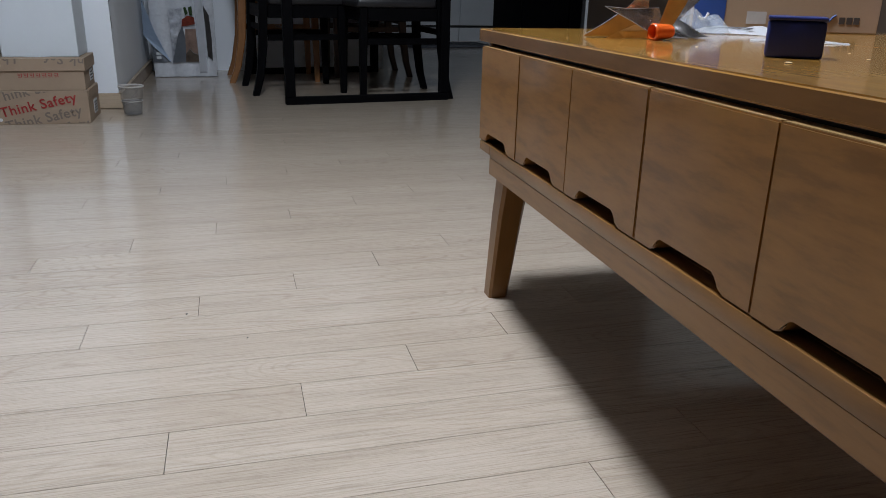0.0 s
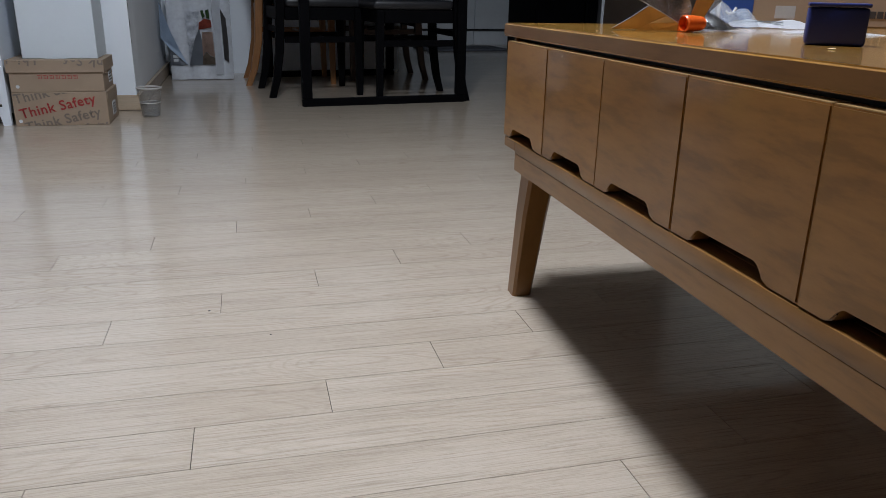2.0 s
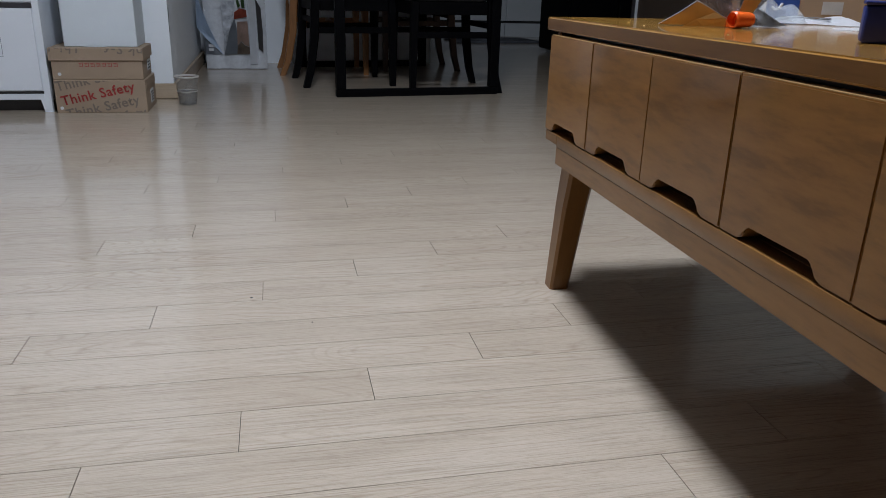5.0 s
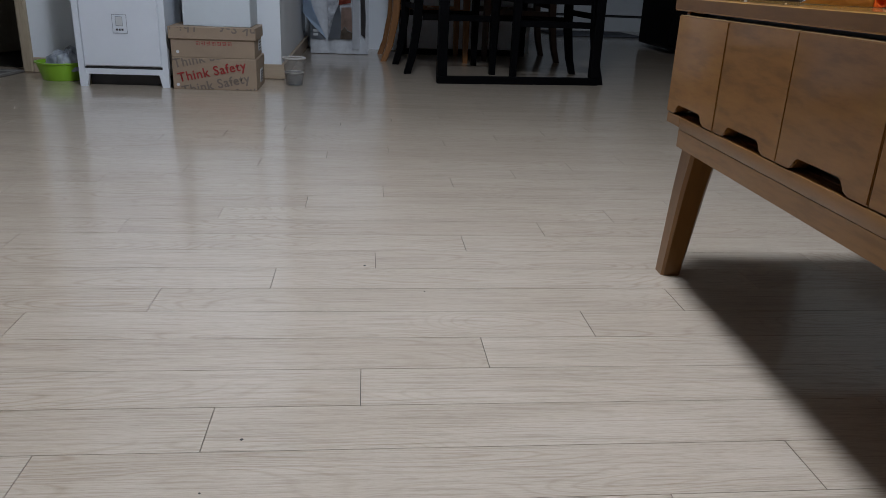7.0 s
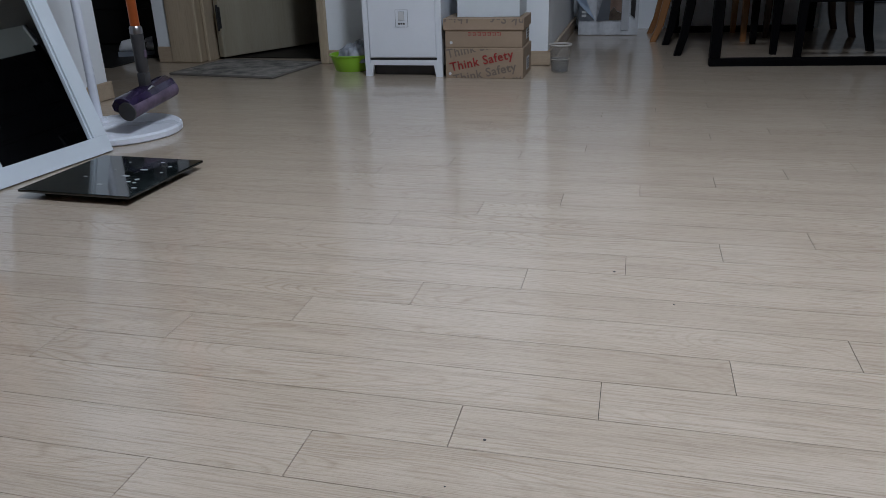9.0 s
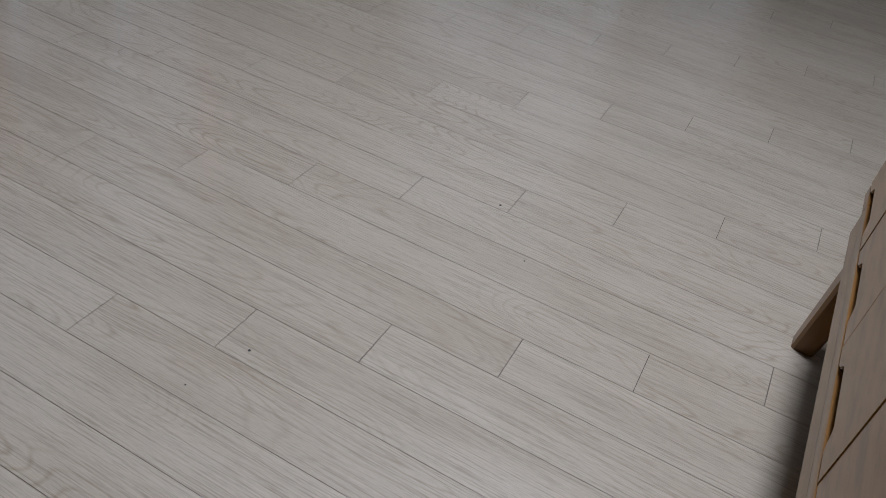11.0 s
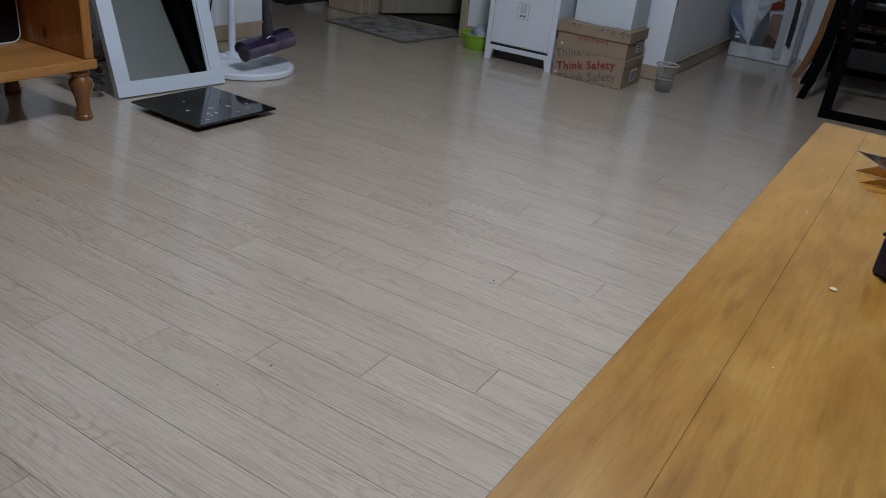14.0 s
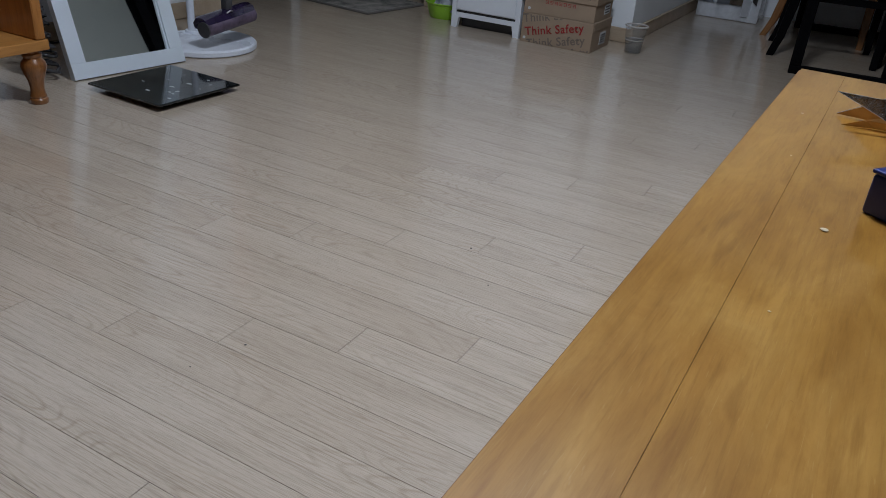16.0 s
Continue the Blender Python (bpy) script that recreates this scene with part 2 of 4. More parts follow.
M_PINE = wood("knotty_pine", (0.27, 0.10, 0.021), (0.47, 0.21, 0.053), (0.60, 0.32, 0.105), "Y", 9.0, 9.0, 0.36, 0.4, 0.15, knots=True, contrast=0.7)
M_PINEZ = wood("knotty_pine_upright", (0.24, 0.08, 0.016), (0.45, 0.185, 0.042), (0.60, 0.29, 0.085), "Z", 7.0, 9.0, 0.36, 0.4, 0.15, knots=True, contrast=0.7)
M_TURNED = wood("turned_pine", (0.12, 0.04, 0.01), (0.25, 0.095, 0.026), (0.38, 0.175, 0.055), "Z", 12.0, 12.0, 0.3, 0.6, 0.12, contrast=0.8)
M_BLACK = plain("black_lacquer", (0.0022, 0.0022, 0.003), 0.55, vary=0.3, relief=0.06, gloss=0.05)
M_BROWN = wood("orange_chair_wood", (0.15, 0.055, 0.014), (0.225, 0.092, 0.025), (0.29, 0.13, 0.04), "Z", 10, 8, 0.4, 0.3)
# Darker copy of the chair wood, with the shade by the wall painted in.
M_SHADEWOOD = wood("shaded_chair_wood", (0.028, 0.010, 0.004), (0.045, 0.017, 0.006), (0.065, 0.026, 0.01), "Z", 10, 8, 0.45, 0.2)
M_SEAT = plain("dark_leatherette", (0.014, 0.014, 0.017), 0.42, vary=0.25, grain=300, relief=0.3)
M_WHITE = plain("white_cabinet_paint", (0.72, 0.76, 0.82), 0.38, vary=0.03, relief=0.03)
M_CARTON = plain("white_card", (0.60, 0.655, 0.70), 0.6, vary=0.04, relief=0.08)
M_KRAFT = plain("kraft_board", (0.32, 0.237, 0.168), 0.75, vary=0.1, scale=9, grain=220, relief=0.2)
M_KRAFTD = plain("kraft_print_grey", (0.175, 0.14, 0.115), 0.75, vary=0.12)
M_RED = plain("red_print", (0.32, 0.022, 0.022), 0.65)
M_LABEL = plain("label_paper", (0.6, 0.62, 0.64), 0.6)
M_INK = plain("dark_ink", (0.05, 0.045, 0.045), 0.6)
M_LIME = plain("lime_plastic", (0.26, 0.52, 0.03), 0.35, vary=0.06)
M_CLOTH = mottled("grey_cloth", [(0.35, (0.17, 0.19, 0.23)), (0.65, (0.50, 0.54, 0.60))], 14, 0.95, 0.6)
M_MAT = mottled("grey_mat", [(0.36, (0.09, 0.09, 0.085)), (0.5, (0.22, 0.21, 0.195)), (0.66, (0.33, 0.31, 0.28))], 13, 0.95, 0.9)
M_MATEDGE = plain("mat_binding", (0.14, 0.13, 0.12), 0.9)
M_KMAT = mottled("blue_grey_mat", [(0.3, (0.10, 0.11, 0.135)), (0.7, (0.17, 0.185, 0.22))], 20, 0.95, 0.9)
M_FRAME = plain("white_frame_paint", (0.60, 0.67, 0.74), 0.42, vary=0.04)
M_MIRROR, _t, _b = material("mirror_silver", 0.015, 1.0)
_b.inputs["Base Color"].default_value = (0.82, 0.85, 0.86, 1)
M_SCALE, _t, _b = material("black_glass", 0.05, 0.0, 0.5, 0.03)
_v = coords(_t)
_t.links.new(ramp(_t, noise_tex(_t, _v, 9.0, 6, 0.7), [(0.45, (0.003, 0.005, 0.005)), (0.62, (0.018, 0.024, 0.026)), (0.75, (0.05, 0.06, 0.062))]), _b.inputs["Base Color"])
rough_var(_t, _b, noise_tex(_t, _v, 14.0, 6, 0.7), 0.03, 0.14)
M_GREYDOT = plain("pale_contact", (0.38, 0.41, 0.43), 0.5)
M_PLASTIC = plain("white_plastic", (0.70, 0.74, 0.82), 0.28, vary=0.03)
M_DARKPL = plain("dark_grey_plastic", (0.05, 0.05, 0.055), 0.35, vary=0.2)
M_PURPLE = plain("purple_translucent_plastic", (0.025, 0.016, 0.05), 0.22, vary=0.5, scale=20, coat=0.5)
M_ROLLER = plain("brush_roller", (0.11, 0.08, 0.125), 0.6, vary=0.5, scale=30, relief=0.5)
M_ORANGE_TUBE, _t, _b = material("copper_orange_tube", 0.28, 0.7)
_t.links.new(ramp(_t, noise_tex(_t, coords(_t), 8.0), [(0.3, (0.55, 0.13, 0.04)), (0.7, (0.68, 0.18, 0.055))]), _b.inputs["Base Color"])
M_STEEL = plain("brushed_steel", (0.5, 0.5, 0.52), 0.3, 1.0)
M_NAVY = plain("navy_card", (0.011, 0.023, 0.155), 0.42, vary=0.12, relief=0.1)
M_ORANGE = plain("orange_plastic", (0.78, 0.12, 0.015), 0.32, vary=0.08)
M_FOIL, _t, _b = material("silver_foil", 0.2, 1.0)
_v = coords(_t)
_t.links.new(ramp(_t, noise_tex(_t, _v, 30, 4), [(0.3, (0.45, 0.45, 0.46)), (0.7, (0.8, 0.8, 0.82))]), _b.inputs["Base Color"])
bump(_t, _b, noise_tex(_t, _v, 60, 4, 0.6, 1.0), 0.5, 0.004)
M_GOLDPRINT = plain("gold_print", (0.58, 0.34, 0.11), 0.4, vary=0.25, scale=22, coat=0.3)
M_PAPER = plain("white_paper", (0.72, 0.73, 0.76), 0.7, vary=0.06)
M_BLUE = plain("blue_print", (0.02, 0.07, 0.30), 0.45)
M_BAG = clear("clear_bag", (0.7, 0.76, 0.84), 0.12, 0.3)
M_CUP = clear("clear_plastic", (0.34, 0.34, 0.33), 0.06, 0.13)
M_WATER = clear("water", (0.20, 0.22, 0.24), 0.03, 0.3)
M_WRAP = clear("wrap_film", (0.80, 0.84, 0.90), 0.16, 0.55)
M_RIM = plain("cup_rim", (0.5, 0.48, 0.46), 0.4)
M_TISSUE = plain("tissue_wrap", (0.76, 0.79, 0.84), 0.3, vary=0.05, relief=0.15, coat=0.5)
M_GREYPRINT = plain("grey_print", (0.20, 0.225, 0.265), 0.35, vary=0.25, coat=0.4)
M_PALEBLUE = plain("pale_blue_film", (0.36, 0.46, 0.60), 0.3, vary=0.15, coat=0.4)
M_PEACH = plain("peach_print", (0.40, 0.27, 0.22), 0.35, vary=0.35, scale=25, coat=0.4)
M_GREEN = plain("green_print", (0.035, 0.085, 0.02), 0.35)
M_REDFILM = plain("red_orange_print", (0.34, 0.055, 0.03), 0.3, vary=0.35, scale=40, coat=0.4)
M_BROWNPRINT = plain("brown_print", (0.16, 0.12, 0.09), 0.35, vary=0.5, scale=40, coat=0.4)
M_SILVERFILM = plain("silver_film", (0.42, 0.45, 0.5), 0.22, vary=0.55, scale=26, coat=0.5)
# Near-black that paints in the darkness of the unlit side room and hall.
M_UNLIT = plain("unlit_room_black", (0.012, 0.011, 0.01), 0.5, vary=0.2, gloss=0.2)
M_UNLITFLOOR = plain("unlit_entrance_black", (0.02, 0.019, 0.018), 0.5, vary=0.2, gloss=0.3)
M_KITCHEN = plain("kitchen_front", (0.79, 0.84, 0.88), 0.3, vary=0.03)
M_LAMP, _t, _b = material("lamp_diffuser", 0.6)
_b.inputs["Emission Color"].default_value = (0.83, 0.906, 1, 1)
_b.inputs["Emission Strength"].default_value = 15.0
_b.inputs["Alpha"].default_value = 0.1
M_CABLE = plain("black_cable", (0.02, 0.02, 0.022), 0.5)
M_CRUMB = plain("pale_crumb", (0.62, 0.52, 0.36), 0.8)
M_SCREEN, _t, _b = material("black_screen", 0.25)
_b.inputs["Specular IOR Level"].default_value = 0.25
_b.inputs["Base Color"].default_value = (0.008, 0.008, 0.01, 1)


# ---- mesh helpers ----
def box(bm, x0, x1, y0, y1, z0, z1, bevel=0.0, segs=1, m=None):
    """A box with rounded edges, added to bm."""
    verts = bmesh.ops.create_cube(bm, size=1.0, matrix=Matrix.Translation(((x0 + x1) / 2, (y0 + y1) / 2, (z0 + z1) / 2)) @ Matrix.Diagonal((x1 - x0, y1 - y0, z1 - z0, 1)))["verts"]
    edges = list({e for v in verts for e in v.link_edges})
    if bevel > 0:
        done = bmesh.ops.bevel(bm, geom=edges, offset=bevel, segments=segs, affect="EDGES", profile=0.5)
        verts = list({v for f in done["faces"] for v in f.verts} | {v for v in verts if v.is_valid})
    if m is not None:
        bmesh.ops.transform(bm, matrix=m, verts=verts)
    return bm


def loft(bm, rings, caps=True):
    """Skins a row of closed rings of points."""
    loops = [[bm.verts.new(p) for p in ring] for ring in rings]
    n = len(loops[0])
    for a, b in zip(loops, loops[1:]):
        for i in range(n):
            bm.faces.new((a[i], a[(i + 1) % n], b[(i + 1) % n], b[i]))
    if caps:
        bm.faces.new(loops[0][::-1])
        bm.faces.new(loops[-1])
    return bm


def lathe(bm, profile, segs=32, cx=0.0, cy=0.0, caps=True):
    return loft(bm, [[(cx + r * math.cos(2 * math.pi * i / segs), cy + r * math.sin(2 * math.pi * i / segs), z) for i in range(segs)] for r, z in profile], caps)


def square_leg(bm, path):
    """A square, slightly chamfered post through (x, y, z, width, depth) stations."""
    rings = []
    for x, y, z, w, d in path:
        c = min(w, d) * 0.12
        a, b = w / 2, d / 2
        rings.append([(x - a + c, y - b, z), (x + a - c, y - b, z), (x + a, y - b + c, z), (x + a, y + b - c, z), (x + a - c, y + b, z), (x - a + c, y + b, z), (x - a, y + b - c, z), (x - a, y - b + c, z)])
    return loft(bm, rings)


def tube(bm, pts, r, segs=10):
    """A round rod along a row of points."""
    pts = [Vector(p) for p in pts]
    rings = []
    for i, p in enumerate(pts):
        d = (pts[min(i + 1, len(pts) - 1)] - pts[max(i - 1, 0)]).normalized()
        side = d.cross(Vector((0.31, 0.17, 0.93))).normalized()
        up = side.cross(d)
        rings.append([p + r * (math.cos(2 * math.pi * k / segs) * side + math.sin(2 * math.pi * k / segs) * up) for k in range(segs)])
    return loft(bm, rings)


def outline(bm, pts, y0, y1):
    """An upright slab: an outline of (x, z) drawn out from y0 to y1."""
    front = [bm.verts.new((x, y0, z)) for x, z in pts]
    back = [bm.verts.new((x, y1, z)) for x, z in pts]
    n = len(pts)
    bm.faces.new(front)
    bm.faces.new(back[::-1])
    for i in range(n):
        bm.faces.new((front[i], back[i], back[(i + 1) % n], front[(i + 1) % n]))
    return bm


def mesh_of(name, bm, mat, smooth=False):
    bmesh.ops.recalc_face_normals(bm, faces=bm.faces)
    data = bpy.data.meshes.new(name)
    bm.to_mesh(data)
    bm.free()
    data.materials.append(mat)
    if smooth:
        data.shade_smooth()
        data.set_sharp_from_angle(angle=radians(40))
    return data


def part(name, bm, mat, parent=None, label="", smooth=False):
    ob = new(name, mesh_of(name, bm, mat, smooth))
    ob.parent = parent
    return tagged(ob, label)


def thing(name, x, y, z, rz=0, label="", category="", group="", kind=""):
    ob = new(name)
    ob.empty_display_size = 0.05
    ob.matrix_basis = pose(x, y, z, 0, 0, rz)
    return tagged(ob, label, category, group, kind)


def B(*a, **k):
    return box(bmesh.new(), *a, **k)


def words(text, size, mat, name, parent, m, clip=None, shear=0.0, label="", bold=0.0):
    """Lettering as a thin mesh in its own plane (x right, y up), cut to the rectangle clip of (x0, x1, y0, y1)."""
    curve = bpy.data.curves.new(name, "FONT")
    curve.body, curve.size, curve.shear, curve.offset = text, size, shear, bold
    curve.resolution_u, curve.space_character = 3, 1.07
    tmp = bpy.data.objects.new(name, curve)
    data = bpy.data.meshes.new_from_object(tmp)
    bpy.data.objects.remove(tmp)
    bm = bmesh.new()
    bm.from_mesh(data)
    bpy.data.meshes.remove(data)
    bmesh.ops.transform(bm, matrix=m, verts=bm.verts)
    if clip:
        x0, x1, y0, y1 = clip
        for co, no in (((x0, 0, 0), (-1, 0, 0)), ((x1, 0, 0), (1, 0, 0)), ((0, 0, y0), (0, 0, -1)), ((0, 0, y1), (0, 0, 1))):
            bmesh.ops.bisect_plane(bm, geom=bm.verts[:] + bm.edges[:] + bm.faces[:], plane_co=co, plane_no=no, clear_outer=True)
    # one mesh a word: cut at the widest gap along the line of writing
    if " " in text and bm.verts:
        back = m.inverted()
        at = {v: (back @ v.co).x for v in bm.verts}
        xs = sorted(at.values())
        gap, cut = max((b - a, (a + b) / 2) for a, b in zip(xs, xs[1:]))
        if gap > size * 0.12:
            second = bm.copy()
            bmesh.ops.delete(bm, geom=[v for v in bm.verts if (back @ v.co).x > cut], context="VERTS")
            bmesh.ops.delete(second, geom=[v for v in second.verts if (back @ v.co).x < cut], context="VERTS")
            part(name, second, mat, parent, label)
    return part(name, bm, mat, parent, label)


# ---- structure ----
HIGH = 2.35


def wall(name, x0, x1, y0, y1, z0=0.0, z1=HIGH, mat=None, label="plain pale wallpapered wall", rz=0.0):
    ob = new(name, mesh_of(name, B(x0, x1, y0, y1, z0, z1), mat or M_WALL))
    return tagged(ob, label, "wall", kind="structure")


wall("wall_west", -1.86, -1.74, 0.452, 1.82)
# Unseen wall, coloured dark to weaken bounced light.
wall("wall_south_west", -1.86, -1.74, -2.6, 0.448, mat=M_BOUNCECUT, label="unseen closing wall, coloured dark brown to cut bounced light")
wall("wall_north", -1.20, -0.19, 2.69, 2.83)
wall("wall_north_end", -2.08, -1.99, 2.69, 2.83)
wall("wall_over_door", -1.99, -1.20, 2.69, 2.83, 2.06, HIGH)
wall("wall_passage", -0.33, -0.19, 2.832, 4.05)
wall("wall_dining", -0.33, 1.15, 4.052, 4.19)
wall("wall_partition", 0.60, 0.72, 4.192, 6.90)
wall("wall_kitchen", 0.60, 4.40, 6.902, 7.02)
wall("wall_kitchen_east", 4.28, 4.40, 4.10, 6.90)
wall("wall_kitchen_return", 2.86, 4.278, 4.10, 4.22)
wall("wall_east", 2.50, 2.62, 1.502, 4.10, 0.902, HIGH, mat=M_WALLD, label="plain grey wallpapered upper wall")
# Lower wall and unseen walls, darkened so they bounce and reflect less light.
wall("wall_east_foot", 2.50, 2.62, 1.502, 4.10, 0.0, 0.898, mat=M_BOUNCECUT, label="lower wall, coloured dark brown to cut bounced and reflected light")
wall("wall_south_east", 2.50, 2.62, -2.6, 1.498, mat=M_BOUNCECUT, label="unseen closing wall, coloured dark brown to cut bounced light")
wall("wall_south", -1.86, 2.62, -2.722, -2.602, mat=M_BOUNCECUT, label="unseen closing wall, coloured dark brown to cut bounced light")
wall("wall_hall_west", -3.32, -3.20, 1.70, 4.4)
wall("wall_hall_south", -3.20, -1.862, 1.70, 1.82)
# Side room wall and an added floor slab carry the missing light as colour.
wall("wall_room_back", -3.20, -0.332, 4.40, 4.52, mat=M_UNLIT, label="back wall of the unlit side room, its darkness painted in")
tagged(new("room_floor", mesh_of("room_floor", B(-2.078, -0.335, 2.835, 4.395, -0.002, 0.004), M_UNLIT)), "slab over the side room floor, its darkness painted in", "floor", kind="structure")
wall("wall_entrance_side", -2.20, -2.082, 2.832, 4.398, label="wall beside the entrance, darkness of the unlit hall painted in", mat=M_UNLIT)
tagged(new("ceiling", mesh_of("ceiling", B(-3.4, 4.5, -2.8, 7.1, HIGH, HIGH + 0.1), M_CEIL)), "plain ceiling, unseen, greyed to cut its bounced light", "ceiling", kind="structure")
floor = tagged(new("floor", mesh_of("floor", B(-3.4, 4.5, -2.8, 7.1, -0.1, -0.0045), M_GAP)), "pale oak laminate plank floor with tight joints", "floor", kind="structure")
# Floor coloured near-black for the darkness of the hall.
tagged(new("entrance_floor", mesh_of("entrance_floor", B(-3.18, -2.22, 2.50, 4.38, -0.003, 0.003), M_UNLITFLOOR)), "entrance floor, darkness of the unlit hall painted in", "floor", kind="structure")


def skirting(name, bm):
    tagged(new(name, mesh_of(name, bm, M_TRIM)), "light wood baseboard along the wall", "baseboard", kind="structure")


skirting("baseboard_north", B(-1.195, -0.182, 2.677, 2.688, 0.001, 0.062, bevel=0.003))
skirting("baseboard_passage", box(B(-0.188, -0.177, 2.677, 4.05, 0.001, 0.062, bevel=0.003), -0.188, -0.174, 2.675, 4.05, 0.062, 0.066))
skirting("baseboard_hall", B(-2.078, -1.995, 2.677, 2.688, 0.001, 0.075, bevel=0.003))
skirting("baseboard_west", B(-1.738, -1.727, -2.6, 1.83, 0.001, 0.065, bevel=0.003))
skirting("baseboard_west_end", B(-1.86, -1.727, 1.822, 1.833, 0.001, 0.065, bevel=0.003))

# the door frame and its half-open leaf
door_frame = thing("door_frame", -1.6, 2.70, 0, 0, "light wood door frame with stepped casing", "door frame", kind="structure")
for x0, x1 in ((-0.405, -0.245), (0.365, 0.405)):
    part("jamb", B(x0, x1, -0.028, 0.14, 0, 2.06, bevel=0.006), M_TRIMZ, door_frame)
part("jamb_stop", B(-0.243, -0.225, 0.02, 0.14, 0, 2.03, bevel=0.004), M_TRIMZ, door_frame)
part("lintel", B(-0.244, 0.364, -0.028, 0.14, 2.0, 2.06, bevel=0.006), M_TRIMZ, door_frame)
door_leaf = thing("door_1", -1.80, 2.77, 0, 64, "cream wooden door standing half open into a dark room", "door", kind="structure")
part("leaf", B(0.012, 0.68, -0.02, 0.02, 0.012, 1.99, bevel=0.003), M_DOOR, door_leaf)
for z in (0.2, 1.0, 1.75):
    hinge = part("hinge", box(B(-0.008, 0.014, -0.03, -0.0205, z - 0.05, z + 0.05, bevel=0.002), -0.012, -0.002, -0.036, -0.026, z - 0.06, z + 0.06, bevel=0.003), M_CABLE, door_leaf, "black metal hinge")
part("door_handle", tube(bmesh.new(), [(0.62, -0.02, 0.98), (0.62, -0.06, 0.98), (0.52, -0.06, 0.98)], 0.009), M_STEEL, door_leaf, "steel lever handle", True)
# Added panel closes the hall and holds its darkness as colour.
entrance_door = thing("entrance_door", -2.72, 3.3, 0, 0, "added panel painted near-black for the darkness of the unlit hall", "door", kind="structure")
part("leaf", B(-0.46, 0.46, -0.03, 0.03, 0.01, 2.1, bevel=0.004), M_UNLIT, entrance_door)
part("panel", B(-0.36, 0.36, -0.04, -0.031, 0.2, 1.9, bevel=0.004), M_UNLIT, entrance_door)

# dark barred panel, added for the mirror to reflect, and torn wallpaper
win = thing("window_1", 2.495, 3.50, 0, 0, "made-up dark panel with bars for the mirror to reflect", "window", kind="structure")
part("pane", B(-0.012, -0.004, -0.56, 0.56, 0.95, 2.10), M_SCREEN, win)
for b in ((-0.59, -0.53, 0.91, 2.14), (-0.42, -0.39, 0.95, 2.10), (0.53, 0.59, 0.91, 2.14)):
    part("window_frame", B(-0.03, -0.0125, b[0], b[1], b[2], b[3], bevel=0.003), M_BLACK, win)
for z in (1.02, 1.22, 1.42, 1.62, 1.82):
    part("glazing_bar", B(-0.022, -0.0125, -0.39, 0.53, z, z + 0.03, bevel=0.002), M_SCREEN, win)
tear = thing("wallpaper_tear", -0.1895, 2.6895, 0, 0, "torn, scuffed wallpaper strip at the wall corner", "wallpaper", kind="structure")
for z, w, h in ((0.27, 0.012, 0.05), (0.33, 0.02, 0.07), (0.41, 0.014, 0.06), (0.48, 0.018, 0.08)):
    bm = bmesh.new()
    pts = [(0.0006, -0.0, z - h / 2), (0.0006, w * 0.4, z - h * 0.2), (0.0006, w, z + h * 0.05), (0.0006, w * 0.6, z + h * 0.4), (0.0006, 0.0, z + h / 2)]
    bm.faces.new([bm.verts.new(p) for p in pts])
    bmesh.ops.solidify(bm, geom=bm.faces[:], thickness=0.0008)
    part("torn_edge", bm, M_GREYPRINT, tear)

# the ceiling lamp
lamp = thing("ceiling_lamp", LAMP[0], LAMP[1], HIGH, 0, "square white flush ceiling lamp with an opal diffuser, switched on", "lamp")
part("housing", B(-0.28, 0.28, -0.28, 0.28, -0.045, 0.0, bevel=0.006, segs=2), M_PLASTIC, lamp)
part("diffuser", B(-0.265, 0.265, -0.265, 0.265, -0.125, -0.0455, bevel=0.02, segs=3), M_LAMP, lamp, "opal glowing diffuser", True)

# kitchen run
kitchen = thing("kitchen_cabinet", 2.2, 6.3, 0, 0, "pale grey-blue kitchen base cabinet with flat doors", "cabinet")
part("carcass", B(-1.45, 0.72, 0.02, 0.58, 0.14, 0.84), M_KITCHEN, kitchen)
part("plinth", B(-1.45, 0.085, 0.03, 0.05, 0, 0.118, bevel=0.002), M_KITCHEN, kitchen)
part("plinth", B(0.09, 0.72, 0.03, 0.05, 0, 0.118, bevel=0.002), M_KITCHEN, kitchen)
# Dark strip paints the shadow line between doors and plinth.
part("shadow_gap", B(-1.45, 0.72, 0.032, 0.05, 0.118, 0.14), M_DARKPL, kitchen)
for x0, x1 in ((-1.448, -1.05), (-1.045, -0.752), (-0.747, -0.345), (-0.34, 0.083), (0.089, 0.5), (0.505, 0.718)):
    part("door", B(x0, x1, 0.0, 0.019, 0.14, 0.83, bevel=0.003), M_KITCHEN, kitchen)
part("worktop", B(-1.46, 0.74, -0.02, 0.58, 0.845, 0.88, bevel=0.004), M_CARTON, kitchen)
fridge = thing("refrigerator", 2.41, 4.30, 0, 0, "tall black refrigerator with two doors", "refrigerator")
part("body", B(-0.28, 0.40, 0.03, 0.6, 0.03, 1.75, bevel=0.01), M_BLACK, fridge)
part("door", B(-0.28, 0.055, -0.01, 0.028, 0.06, 1.74, bevel=0.008), M_BLACK, fridge)
part("door", B(0.062, 0.40, -0.01, 0.028, 0.06, 1.74, bevel=0.008), M_BLACK, fridge)
trim = thing("opening_trim", 2.56, 4.13, 0, 0, "pale trim at the end of the wall", "trim", kind="structure")
part("casing", B(-0.075, 0.075, -0.05, -0.028, 0.0, HIGH - 0.01, bevel=0.004), M_WALL, trim)
# Shadow beside the casing, painted as a dark strip.
part("shadow_strip", B(-0.095, -0.078, -0.045, -0.03, 0.0, HIGH - 0.02), M_DARKPL, trim)
